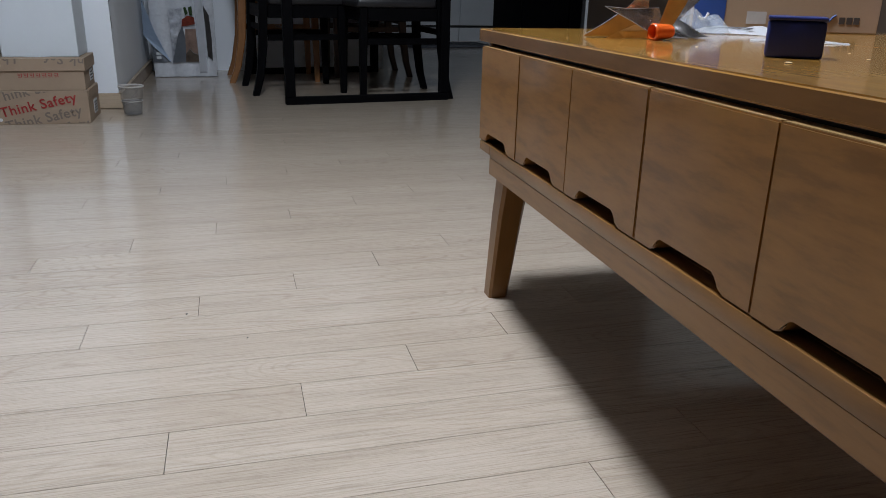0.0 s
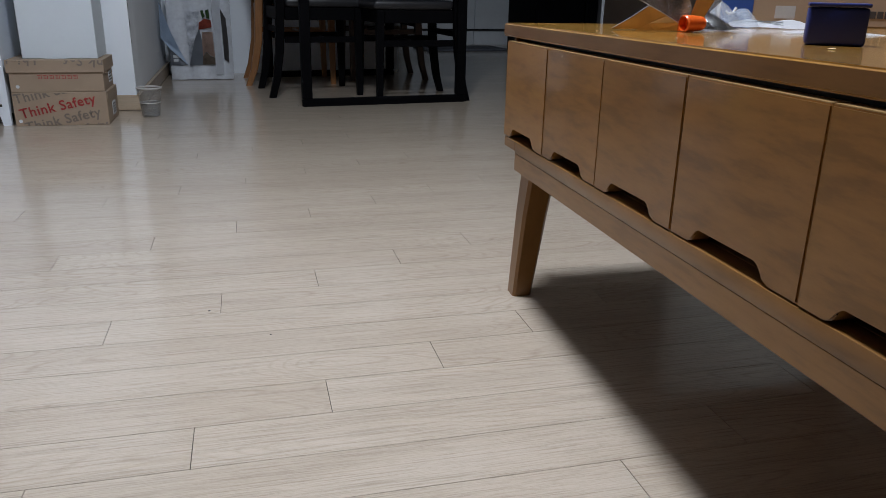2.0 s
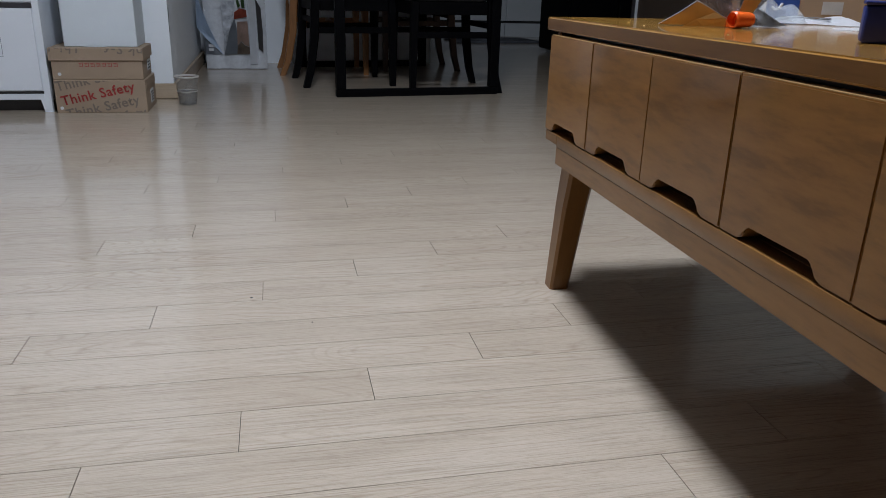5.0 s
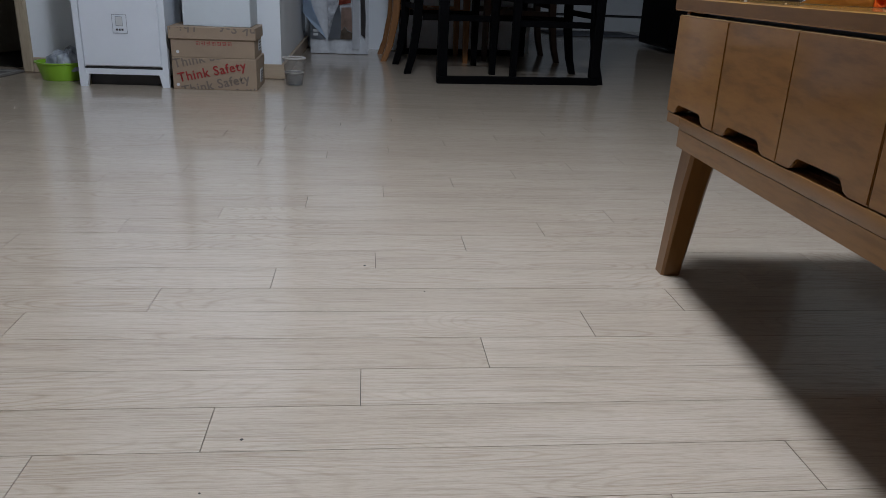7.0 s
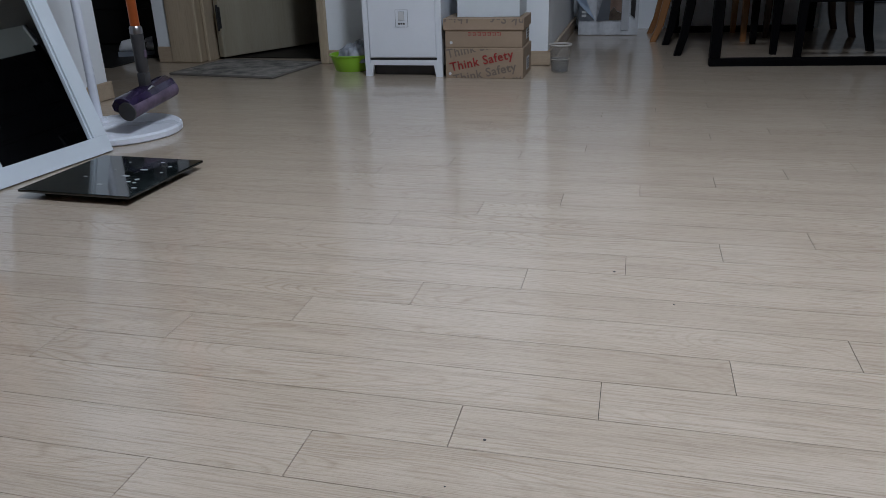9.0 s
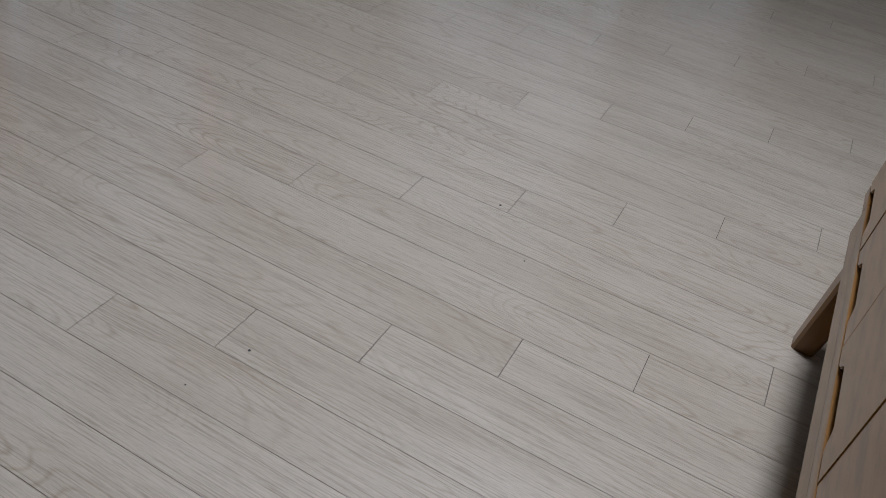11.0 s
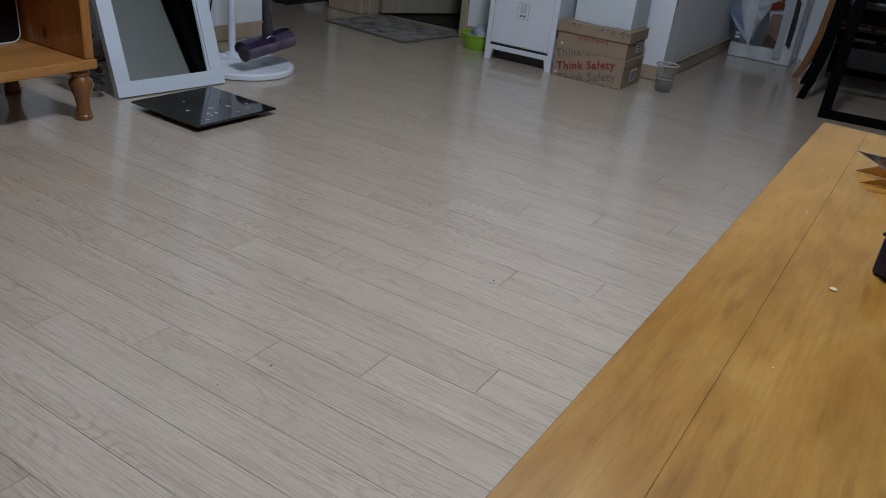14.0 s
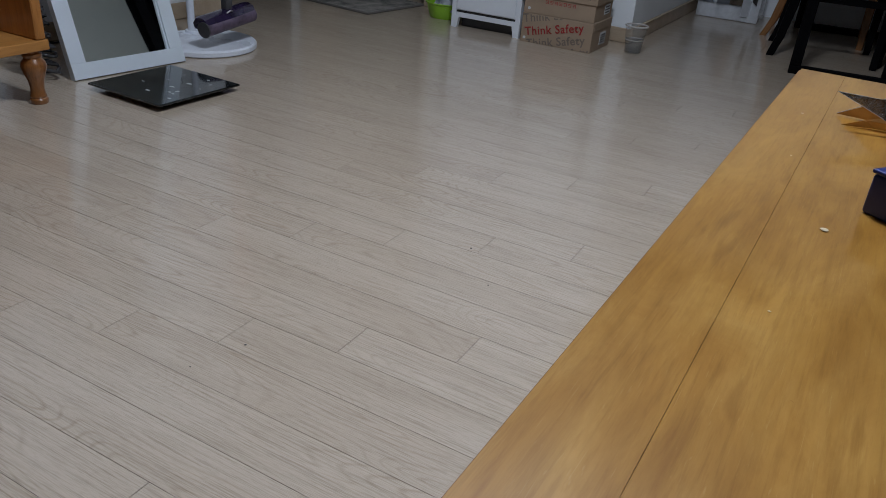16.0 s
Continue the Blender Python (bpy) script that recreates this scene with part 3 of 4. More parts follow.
kmat = thing("kitchen_mat", 2.02, 5.8, 0, 6, "thin blue-grey kitchen floor mat", "mat")
part("pad", B(-0.36, 0.36, -0.2, 0.2, 0.001, 0.016, bevel=0.006, segs=2), M_KMAT, kmat, smooth=True)


# ---- low drawer table ----
TOP = 0.447
RISE = 0.025
table = thing("drawer_table", 0.656, 0.554, 0, -1.05, "honey-varnished low wooden table with a row of cut-out drawers", "table")
LONG, DEEP, UNDER = 1.347, 0.72, 0.4268
nosing = B(0.0, 0.06215, -LONG, 0.0, UNDER, TOP)
bmesh.ops.bevel(nosing, geom=[e for e in nosing.edges if abs(e.verts[0].co.x) + abs(e.verts[1].co.x) < 1e-6], offset=0.0022, segments=3, affect="EDGES")
part("top_edge_board", nosing, M_TABLE, table, "edge board with a softly rounded front", True)
# Thin strip puts the dimmer light on the upright front into a darker colour.
part("front_edge", B(-0.0004, 0.0004, -LONG + 0.003, -0.003, UNDER + 0.0022, TOP - 0.0024), M_EDGE, table, "front edge of the top, painted darker for its dimmer light")
part("top_board", B(0.06228, 0.38, -LONG, 0.0, UNDER, TOP, bevel=0.0003), M_TABLE, table)
part("top_board", B(0.3804, DEEP, -LONG, 0.0, UNDER, TOP, bevel=0.0012), M_TABLE, table)
# Solid block; its near-black colour stands for shade behind the drawer fronts.
part("carcass", B(0.03, DEEP - 0.02, -LONG + 0.05, -0.0502, 0.274, UNDER - 0.0005), M_CABLE, table, "solid near-black block painting the shade inside the drawers")
for y in (-0.045, -LONG + 0.044):
    part("side_panel", B(0.006, DEEP - 0.01, y - 0.004, y + 0.01, 0.2738, UNDER - 0.0004, bevel=0.002), M_LEG, table)
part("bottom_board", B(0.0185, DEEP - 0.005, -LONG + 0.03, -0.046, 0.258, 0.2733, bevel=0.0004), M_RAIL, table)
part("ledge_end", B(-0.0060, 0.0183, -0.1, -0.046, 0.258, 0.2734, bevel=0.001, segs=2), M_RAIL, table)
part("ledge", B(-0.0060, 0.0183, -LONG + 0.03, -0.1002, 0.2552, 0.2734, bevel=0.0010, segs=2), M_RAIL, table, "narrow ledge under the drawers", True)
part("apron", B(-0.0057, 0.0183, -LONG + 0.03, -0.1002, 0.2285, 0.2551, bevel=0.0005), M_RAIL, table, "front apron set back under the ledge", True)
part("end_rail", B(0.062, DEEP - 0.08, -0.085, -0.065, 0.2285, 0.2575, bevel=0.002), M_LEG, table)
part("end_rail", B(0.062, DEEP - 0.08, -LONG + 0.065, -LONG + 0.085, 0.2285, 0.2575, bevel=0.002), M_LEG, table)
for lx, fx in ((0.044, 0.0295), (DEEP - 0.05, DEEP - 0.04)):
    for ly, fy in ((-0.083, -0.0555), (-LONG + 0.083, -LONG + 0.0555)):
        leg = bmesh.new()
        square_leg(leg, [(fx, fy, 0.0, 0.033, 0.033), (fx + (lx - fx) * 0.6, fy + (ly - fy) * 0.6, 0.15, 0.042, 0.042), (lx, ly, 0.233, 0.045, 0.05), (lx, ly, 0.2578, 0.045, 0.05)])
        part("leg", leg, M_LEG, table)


def drawer_front(w):
    """A front of width w with a finger cut-out in its lower edge; x to the right, z up."""
    z0, z1 = 0.0, 0.1462
    n0, n1, h = w * 0.22, w * 0.745, 0.0165
    pts = [(0, z0), (n0 - 0.012, z0), (n0 - 0.004, z0 + 0.003), (n0, z0 + h * 0.5), (n0 + 0.002, z0 + h * 0.85), (n0 + 0.007, z0 + h), (n1 - 0.007, z0 + h), (n1 - 0.002, z0 + h * 0.85), (n1, z0 + h * 0.5), (n1 + 0.004, z0 + 0.003), (n1 + 0.012, z0), (w, z0), (w, z1), (0, z1)]
    bm = outline(bmesh.new(), pts, 0.0, 0.019)
    long_edges = [e for e in bm.edges if abs(e.verts[0].co.y) < 1e-6 and abs(e.verts[1].co.y) < 1e-6]
    bmesh.ops.bevel(bm, geom=long_edges, offset=0.0013, segments=2, affect="EDGES")
    return bm


marks = [-0.040, -0.219, -0.401, -0.583, -0.773, -0.957, -1.141, -1.30]
for i, (a, b) in enumerate(zip(marks, marks[1:])):
    w = a - b - 0.0010
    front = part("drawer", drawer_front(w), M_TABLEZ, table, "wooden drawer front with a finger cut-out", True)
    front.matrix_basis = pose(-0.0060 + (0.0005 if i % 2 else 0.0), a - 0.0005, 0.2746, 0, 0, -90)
    # Paler strip paints the highlight along the drawer's top edge.
    part("edge_strip", B(0.0015, w - 0.0015, 0.0014, 0.019, 0.1463, 0.1470), M_TIP, front, "drawer front's top edge, highlight painted in as a paler strip")

# table heights are stretched towards its southern end to fit the camera's view
for ob in table.children_recursive:
    up = ob if ob.parent == table else ob.parent
    place = up.matrix_basis
    back = place.inverted()
    for v in ob.data.vertices:
        q = place @ v.co
        q.z *= 1 - RISE * q.y
        v.co = back @ q


# ---- things on the table ----
def at_table(name, x, y, rz, label, category):
    return thing(name, x, y, TOP * (1 + RISE * (0.554 - y)) + 0.0003, rz, label, category)


navy = at_table("small_box", 0.8002, -0.0151, -36, "small navy-blue card box with a hinged lid", "box")
part("base", B(-0.026, 0.026, -0.018, 0.018, 0.0, 0.0345, bevel=0.003, segs=3), M_NAVY, navy, smooth=True)
part("lid", B(-0.0265, 0.0265, -0.02, 0.018, 0.035, 0.0385, bevel=0.0012, segs=2), M_NAVY, navy, "lid with a short front lip")
cap = at_table("orange_cap", 0.806, 0.243, 8, "orange plastic screw cap lying on its side", "cap")
bm = lathe(bmesh.new(), [(0.009, 0.0), (0.0106, 0.002), (0.0101, 0.010), (0.0092, 0.026), (0.008, 0.030), (0.0, 0.0301)], 28, caps=False)
bmesh.ops.transform(bm, matrix=pose(-0.017, 0, 0.0107, 0, 90, 0), verts=bm.verts)
part("shell", bm, M_ORANGE, cap, smooth=True)
bm = lathe(bmesh.new(), [(0.0, 0.010), (0.0084, 0.010), (0.0089, 0.0005)], 28, caps=False)
bmesh.ops.transform(bm, matrix=pose(-0.017, 0, 0.0107, 0, 90, 0), verts=bm.verts)
part("inside", bm, M_ORANGE, cap, smooth=True)
bm = lathe(bmesh.new(), [(0.0, 0.0), (0.0108, 0.0), (0.0108, 0.016), (0.0095, 0.018), (0.0, 0.018)], 24, cx=0.006, cy=0.022)
part("neck", bm, M_ORANGE, cap, smooth=True)


def crumpled(bm, w, d, h, nx=10, ny=8, seed=1.0, fold=0.4, thick=0.0006):
    """A creased sheet with pointed corners that rises between its ends."""
    grid = []
    for j in range(ny + 1):
        row = []
        for i in range(nx + 1):
            u, v = i / nx, j / ny
            lift = math.sin(math.pi * u) * math.sin(math.pi * v)
            n = noise.noise(Vector((u * 3.1 + seed, v * 2.7, seed * 2.3)))
            ridge = abs(((u * 1.7 + v * 0.9 + seed) % 1.0) - 0.5) * 2
            row.append(bm.verts.new(((u - 0.5) * w, (v - 0.5) * d, thick + h * max(0.0, lift * (0.55 + fold * ridge) + 0.25 * n * lift + 0.10 * ridge * (1 - lift)))))
        grid.append(row)
    for j in range(ny):
        for i in range(nx):
            bm.faces.new((grid[j][i], grid[j][i + 1], grid[j + 1][i + 1], grid[j + 1][i]))
    bmesh.ops.solidify(bm, geom=bm.faces[:], thickness=thick)
    return bm


def flap(bm, pts, thick=0.0007):
    vs = [bm.verts.new(p) for p in pts]
    bm.faces.new(vs)
    bmesh.ops.solidify(bm, geom=bm.faces[:], thickness=thick)
    return bm


pouch = at_table("snack_pouch", 0.80, 0.30, 0, "torn snack pouch with silver foil inside and gold print outside", "pouch")
TIP, HEEL, BACK = (-0.0793, -0.0586, 0.0415), (0.004, -0.047, 0.004), (0.011, -0.033, 0.040)
bm = flap(bmesh.new(), [TIP, (-0.035, -0.0525, 0.0225), HEEL, (0.018, -0.034, 0.022), BACK, (-0.04, -0.046, 0.0385)])
part("foil_mouth", bm, M_FOIL, pouch, "silver foil mouth with a sharp corner")
bm = tube(bmesh.new(), [TIP, (-0.035, -0.0527, 0.0227), HEEL], 0.00035, 6)
tube(bm, [TIP, (-0.04, -0.0463, 0.0389), BACK], 0.00035, 6)
part("sealed_edge", bm, M_SILVERFILM, pouch, "pale sealed edge", True)
part("gold_side", flap(bmesh.new(), [(-0.075, 0.0095, 0.001), (-0.05, 0.002, 0.0165), (-0.03, -0.003, 0.031), (0.005, -0.006, 0.034), (0.02, 0.0, 0.001), (-0.03, 0.006, 0.0008)]), M_GOLDPRINT, pouch, "gold printed side of the pouch")
part("sealed_edge", tube(bmesh.new(), [(-0.075, 0.0095, 0.0014), (-0.05, 0.002, 0.0175), (-0.03, -0.003, 0.032)], 0.0004, 6), M_SILVERFILM, pouch, "pale foil edge", True)
part("gold_flap", flap(bmesh.new(), [(-0.067, -0.0385, 0.001), (-0.045, -0.034, 0.010), (-0.02, -0.031, 0.0185), (0.006, -0.033, 0.012), (0.01, -0.027, 0.0008), (-0.03, -0.0255, 0.0006)]), M_GOLDPRINT, pouch, "gold flap lying on the table")
part("gold_strip", flap(bmesh.new(), [(0.004, -0.045, 0.012), (0.012, -0.0445, 0.036), (0.024, -0.044, 0.072), (0.064, -0.036, 0.082), (0.047, -0.038, 0.045), (0.026, -0.04, 0.012)]), M_GOLDPRINT, pouch, "gold printed strip standing up")
part("foil_flap", flap(flap(bmesh.new(), [(-0.035, -0.012, 0.030), (0.002, -0.02, 0.066), (0.006, -0.014, 0.036)]), [(0.03, -0.03, 0.012), (0.075, -0.025, 0.05), (0.05, -0.01, 0.062), (0.03, -0.012, 0.03)]), M_FOIL, pouch, "pointed silver foil flap")
bm = crumpled(bmesh.new(), 0.10, 0.075, 0.022, 18, 14, seed=1.3, fold=0.9)
bmesh.ops.translate(bm, vec=(0.055, 0.022, 0), verts=bm.verts)
part("foil_back", bm, M_FOIL, pouch, "crumpled silver foil")
bag = at_table("plastic_bag", 0.985, 0.44, -38, "crumpled clear plastic bag", "bag")
part("film", crumpled(bmesh.new(), 0.10, 0.07, 0.03, 18, 14, 4.1, 1.0), M_BAG, bag)
leaflet = at_table("leaflet", 1.035, 0.405, -40, "folded white paper leaflet lying open", "paper")
part("sheet", crumpled(bmesh.new(), 0.15, 0.06, 0.011, 14, 8, 2.2, 0.9), M_PAPER, leaflet)
for k in range(3):
    part("print_bar", B(-0.05, 0.02, -0.018 + 0.012 * k, -0.014 + 0.012 * k, 0.0095, 0.0099), M_GREYPRINT, leaflet)
slip = at_table("paper_slip", 0.985, 0.205, -38, "small white paper slip", "paper")
part("sheet", crumpled(bmesh.new(), 0.12, 0.035, 0.004, 8, 4, 5.2, 0.5), M_PAPER, slip)
carton = at_table("parcel_carton", 1.165, 0.47, -22, "brown parcel carton standing on edge, blue printed end", "box")
part("body", B(-0.15, 0.15, 0.0, 0.03, 0, 0.16, bevel=0.002), M_KRAFT, carton)
part("blue_panel", B(-0.1495, -0.098, -0.0008, 0.0, 0.001, 0.159), M_BLUE, carton, "blue printed panel")
bm = bmesh.new()
tube(bm, [(0.058, -0.001, 0.022), (0.063, -0.001, 0.018), (0.071, -0.001, 0.019), (0.076, -0.001, 0.026), (0.081, -0.001, 0.029)], 0.0018, 6)
part("logo_shape", bm, M_BLUE, carton, "blue printed emblem")
bm = bmesh.new()
tube(bm, [(-0.141, -0.0016, 0.022), (-0.136, -0.0016, 0.018), (-0.129, -0.0016, 0.02), (-0.125, -0.0016, 0.028)], 0.0022, 6)
part("logo_shape", bm, M_PAPER, carton, "pale emblem on the blue panel")
for k in range(3):
    part("print_bar", B(0.087 + k * 0.0115, 0.096 + k * 0.0115, -0.0008, 0.0, 0.015, 0.026), M_INK, carton)
part("tape", B(-0.062, -0.03, -0.0006, 0.0, 0.012, 0.032), M_WRAP, carton, "clear tape")
pen = at_table("marker_tube", 1.335, 0.385, 40, "white plastic tube with an orange cap lying down", "tube")
bm = bmesh.new()
tube(bm, [(-0.03, 0, 0.0152), (0.03, 0, 0.0152)], 0.015, 18)
part("barrel", bm, M_PAPER, pen, smooth=True)
bm = bmesh.new()
tube(bm, [(-0.062, 0, 0.0152), (-0.0302, 0, 0.0152)], 0.0148, 18)
part("cap", bm, M_ORANGE, pen, smooth=True)
rng = random.Random(5)
for x, y, r in ((0.747, -0.078, 0.003), (0.70, 0.10, 0.0012), (0.69, 0.28, 0.0014), (0.73, -0.24, 0.001), (0.78, 0.12, 0.0016), (0.86, -0.05, 0.0017), (0.90, 0.02, 0.0013)):
    c = at_table("crumb", x, y, rng.uniform(0, 180), "pale dry food crumb on the table", "crumb")
    bm = bmesh.new()
    bmesh.ops.create_icosphere(bm, subdivisions=2, radius=r)
    for v in bm.verts:
        v.co = Vector((v.co.x * 1.2, v.co.y, v.co.z * 0.2 + r * 0.19)) * (1 + 0.2 * noise.noise(v.co * 400))
    part("grain", bm, M_CRUMB, c, smooth=True)


# ---- shoe boxes, white carton, cabinet ----
def think(parent, clip, y, rows, mats, upside=False, size=0.048, slope=11):
    for k, ((x, z), mt) in enumerate(zip(rows, mats)):
        m = Matrix.Translation((x, y - 0.0003 * k, z)) @ Matrix.Rotation(radians(90), 4, "X") @ Matrix.Rotation(radians(slope + (180 if upside else 0)), 4, "Z")
        words("Think Safety", size, mt, "lettering", parent, m, clip, bold=0.0006)


low = thing("shoe_box", -0.405, 2.349, 0, 0, "brown cardboard shoe box lettered in red and grey", "box", "stacked shoe boxes")
part("body", B(-0.156, 0.156, 0, 0.235, 0, 0.118, bevel=0.0015), M_KRAFT, low)
think(low, (-0.153, 0.153, 0.002, 0.116), -0.0012, [(-0.148, 0.079), (-0.122, -0.021), (-0.10, -0.066), (-0.134, 0.027)], [M_KRAFTD, M_KRAFTD, M_KRAFTD, M_RED], False, 0.0485, 12)
part("tuck_flap", B(0.1565, 0.1585, 0.01, 0.225, 0.085, 0.117, bevel=0.0006), M_KRAFT, low)
label_low = part("label", B(0.1565, 0.1578, 0.10, 0.17, 0.02, 0.07), M_LABEL, low, "white printed label")
for k in range(4):
    part("print_bar", B(0.1579, 0.1584, 0.105, 0.162, 0.027 + k * 0.01, 0.032 + k * 0.01), M_INK, label_low)
part("hole_ring", lathe(bmesh.new(), [(0.0, 0), (0.006, 0), (0.006, 0.001), (0.0, 0.001)], 16).copy(), M_LABEL, low).matrix_basis = pose(-0.138, -0.0003, 0.018, 90, 0, 0)
up = thing("shoe_box", -0.408, 2.354, 0.1182, 0.6, "brown cardboard shoe box standing upside down on another", "box", "stacked shoe boxes")
part("body", B(-0.154, 0.154, 0.004, 0.222, 0, 0.11, bevel=0.0015), M_KRAFT, up)
lid = part("lid", B(-0.16, 0.16, -0.002, 0.23, 0.068, 0.1125, bevel=0.0015), M_KRAFT, up, "cardboard lid with grey lettering")
think(lid, (-0.158, 0.158, 0.070, 0.111), -0.0032, [(0.235, 0.108), (-0.045, 0.122)], [M_KRAFTD, M_KRAFTD], True, 0.05, -7)
for k in range(7):
    x = -0.062 + k * 0.0195
    bm = box(bmesh.new(), x, x + 0.0095, 0.0028, 0.0036, 0.0575, 0.0598)
    box(bm, x + 0.001, x + 0.0085, 0.0028, 0.0036, 0.0522, 0.0542)
    box(bm, x + 0.0115, x + 0.0138, 0.0028, 0.0036, 0.0462, 0.061)
    box(bm, x + 0.002, x + 0.009, 0.0028, 0.0036, 0.0468, 0.0488)
    part("print_bar", bm, M_RED, up, "red printed mark")
label_up = part("label", B(0.1545, 0.1556, 0.12, 0.19, 0.02, 0.06), M_LABEL, up, "white printed label")
for k in range(3):
    part("print_bar", B(0.1557, 0.1562, 0.125, 0.183, 0.026 + k * 0.011, 0.031 + k * 0.011), M_INK, label_up)
part("hole_ring", lathe(bmesh.new(), [(0.0, 0), (0.006, 0), (0.006, 0.001), (0.0, 0.001)], 16), M_LABEL, up).matrix_basis = pose(-0.13, 0.0037, 0.02, 90, 0, 0)
white_box = thing("white_carton", -0.396, 2.401, 0.231, 0, "tall plain white carton standing on shoe boxes", "box")
part("body", B(-0.125, 0.125, 0, 0.2, 0, 0.62, bevel=0.002), M_CARTON, white_box)
part("flap_tab", B(-0.05, 0.02, -0.0012, 0.0, 0.0, 0.008), M_CARTON, white_box)

cab = thing("white_cabinet", -0.7445, 2.371, 0, 0.9, "narrow white cabinet on bracket feet, doors shut", "cabinet")
part("carcass", B(-0.145, 0.145, 0.004, 0.285, 0.075, 0.86), M_WHITE, cab)
for s in (-1, 1):
    pts = [(s * 0.1635, 0.0), (s * 0.137, 0.0), (s * 0.128, 0.045), (s * 0.125, 0.05), (s * 0.142, 0.05), (s * 0.142, 0.87), (s * 0.1635, 0.87)]
    part("stile", outline(bmesh.new(), pts, 0.0, 0.02), M_WHITE, cab)
    part("side", B(min(s * 0.1635, s * 0.1455), max(s * 0.1635, s * 0.1455), 0.0205, 0.285, 0.04, 0.87, bevel=0.001), M_WHITE, cab)
    part("foot", B(min(s * 0.1635, s * 0.137), max(s * 0.1635, s * 0.137), 0.255, 0.285, 0.0, 0.0395), M_WHITE, cab)
part("bottom_rail", B(-0.1415, 0.1415, 0.0015, 0.02, 0.045, 0.066, bevel=0.001), M_WHITE, cab)
# Added dark board stands for the shadow between the feet.
part("kickboard", B(-0.1365, 0.1365, 0.05, 0.06, 0.0, 0.0745), M_DARKPL, cab, "added dark board painting the shadow under the cabinet")
# Near-black strip paints the shade of the gap.
part("recess", B(-0.1415, 0.1415, 0.003, 0.0045, 0.0662, 0.0748), M_CABLE, cab, "near-black strip painting the shade in the gap under the door")
door = part("door", B(-0.139, 0.139, -0.003, 0.0035, 0.078, 0.362, bevel=0.0015), M_WHITE, cab)
plate = part("latch_plate", B(-0.024, 0.027, -0.0042, -0.0031, 0.198, 0.264, bevel=0.0004), M_WHITE, door, "small square latch plate")
for b in ((-0.0245, -0.0232, 0.1975, 0.2645), (0.0262, 0.0275, 0.1975, 0.2645), (-0.024, 0.027, 0.1972, 0.1985), (-0.024, 0.027, 0.2635, 0.2648)):
    part("outline", B(b[0], b[1], -0.0046, -0.0032, b[2], b[3]), M_GREYPRINT, door)
part("latch", B(-0.011, 0.012, -0.0062, -0.0043, 0.225, 0.256, bevel=0.0008), M_LABEL, door, "raised latch")
# Grey plate paints the shade line around the raised latch.
part("latch_shade", B(-0.012, 0.013, -0.0052, -0.0043, 0.2235, 0.2575), M_GREYPRINT, door)
for k in range(3):
    part("print_bar", B(-0.013 + k * 0.01, -0.006 + k * 0.01, -0.0049, -0.0043, 0.207, 0.214), M_INK, door)
# Finger gaps here are dark strips with the shade in their colour.
part("gap", B(-0.1415, 0.1415, 0.001, 0.0035, 0.3635, 0.381), M_DARKPL, cab, "dark strip painting the shade in the finger gap")
part("shelf_rail", B(-0.1415, 0.1415, 0.0, 0.003, 0.384, 0.40, bevel=0.001), M_WHITE, cab)
part("drawer", B(-0.139, 0.139, -0.003, 0.0035, 0.413, 0.86, bevel=0.0015), M_WHITE, cab)
part("gap", B(-0.1415, 0.1415, 0.001, 0.0035, 0.4005, 0.4125), M_DARKPL, cab)
part("top", B(-0.17, 0.17, -0.01, 0.285, 0.871, 0.89, bevel=0.002), M_WHITE, cab)

# green basin with laundry
basin = thing("wash_basin", -1.025, 2.531, 0, 0, "lime-green plastic basin holding grey laundry", "basin")
part("bowl", lathe(bmesh.new(), [(0.0, 0.001), (0.072, 0.0), (0.076, 0.004), (0.09, 0.05), (0.095, 0.064), (0.1, 0.066), (0.1, 0.07), (0.092, 0.07), (0.086, 0.05), (0.07, 0.008), (0.0, 0.007)], 40, caps=False), M_LIME, basin, smooth=True)
cloth = thing("laundry", -1.02, 2.536, 0.052, 0, "crumpled grey cloths heaped in the basin", "cloth")


def heap(bm, cx, cy, r, h, seed, droop=0.0):
    """A soft pile with folds."""
    n, k = 26, 10
    rings = []
    for j in range(k + 1):
        f = j / k
        ring = []
        for i in range(n):
            a = 2 * math.pi * i / n
            q = noise.noise(Vector((math.cos(a) * 1.6 + seed, math.sin(a) * 1.6, f * 2.2)))
            fold = math.sin(a * 5 + f * 4 + seed) * 0.12
            rr = r * (1 - f) ** 0.5 * (1 + 0.22 * q + fold * (1 - f))
            ring.append((cx + rr * math.cos(a), cy + rr * math.sin(a), h * f + 0.018 * q - droop * max(0.0, math.cos(a)) * (1 - f)))
        rings.append(ring)
    return loft(bm, rings, False)


part("cloth", heap(bmesh.new(), -0.02, 0.02, 0.06, 0.05, 1.0), M_CLOTH, cloth, smooth=True)
part("cloth", heap(bmesh.new(), 0.03, -0.03, 0.055, 0.055, 4.0, 0.02), M_CLOTH, cloth, smooth=True)
part("cloth", heap(bmesh.new(), 0.02, 0.03, 0.05, 0.065, 7.0), M_CLOTH, cloth, smooth=True)

# door mat
dmat = thing("door_mat", -1.522, 2.51, 0, -7.5, "thin grey patterned mat before the door", "mat")
part("pad", B(-0.262, 0.262, -0.205, 0.205, 0.0005, 0.009, bevel=0.003), M_MAT, dmat)
for b in ((-0.266, 0.266, -0.209, -0.2), (-0.266, 0.266, 0.2, 0.209), (-0.266, -0.257, -0.2, 0.2), (0.257, 0.266, -0.2, 0.2)):
    part("binding", B(b[0], b[1], b[2], b[3], 0.0007, 0.0102, bevel=0.002), M_MATEDGE, dmat)

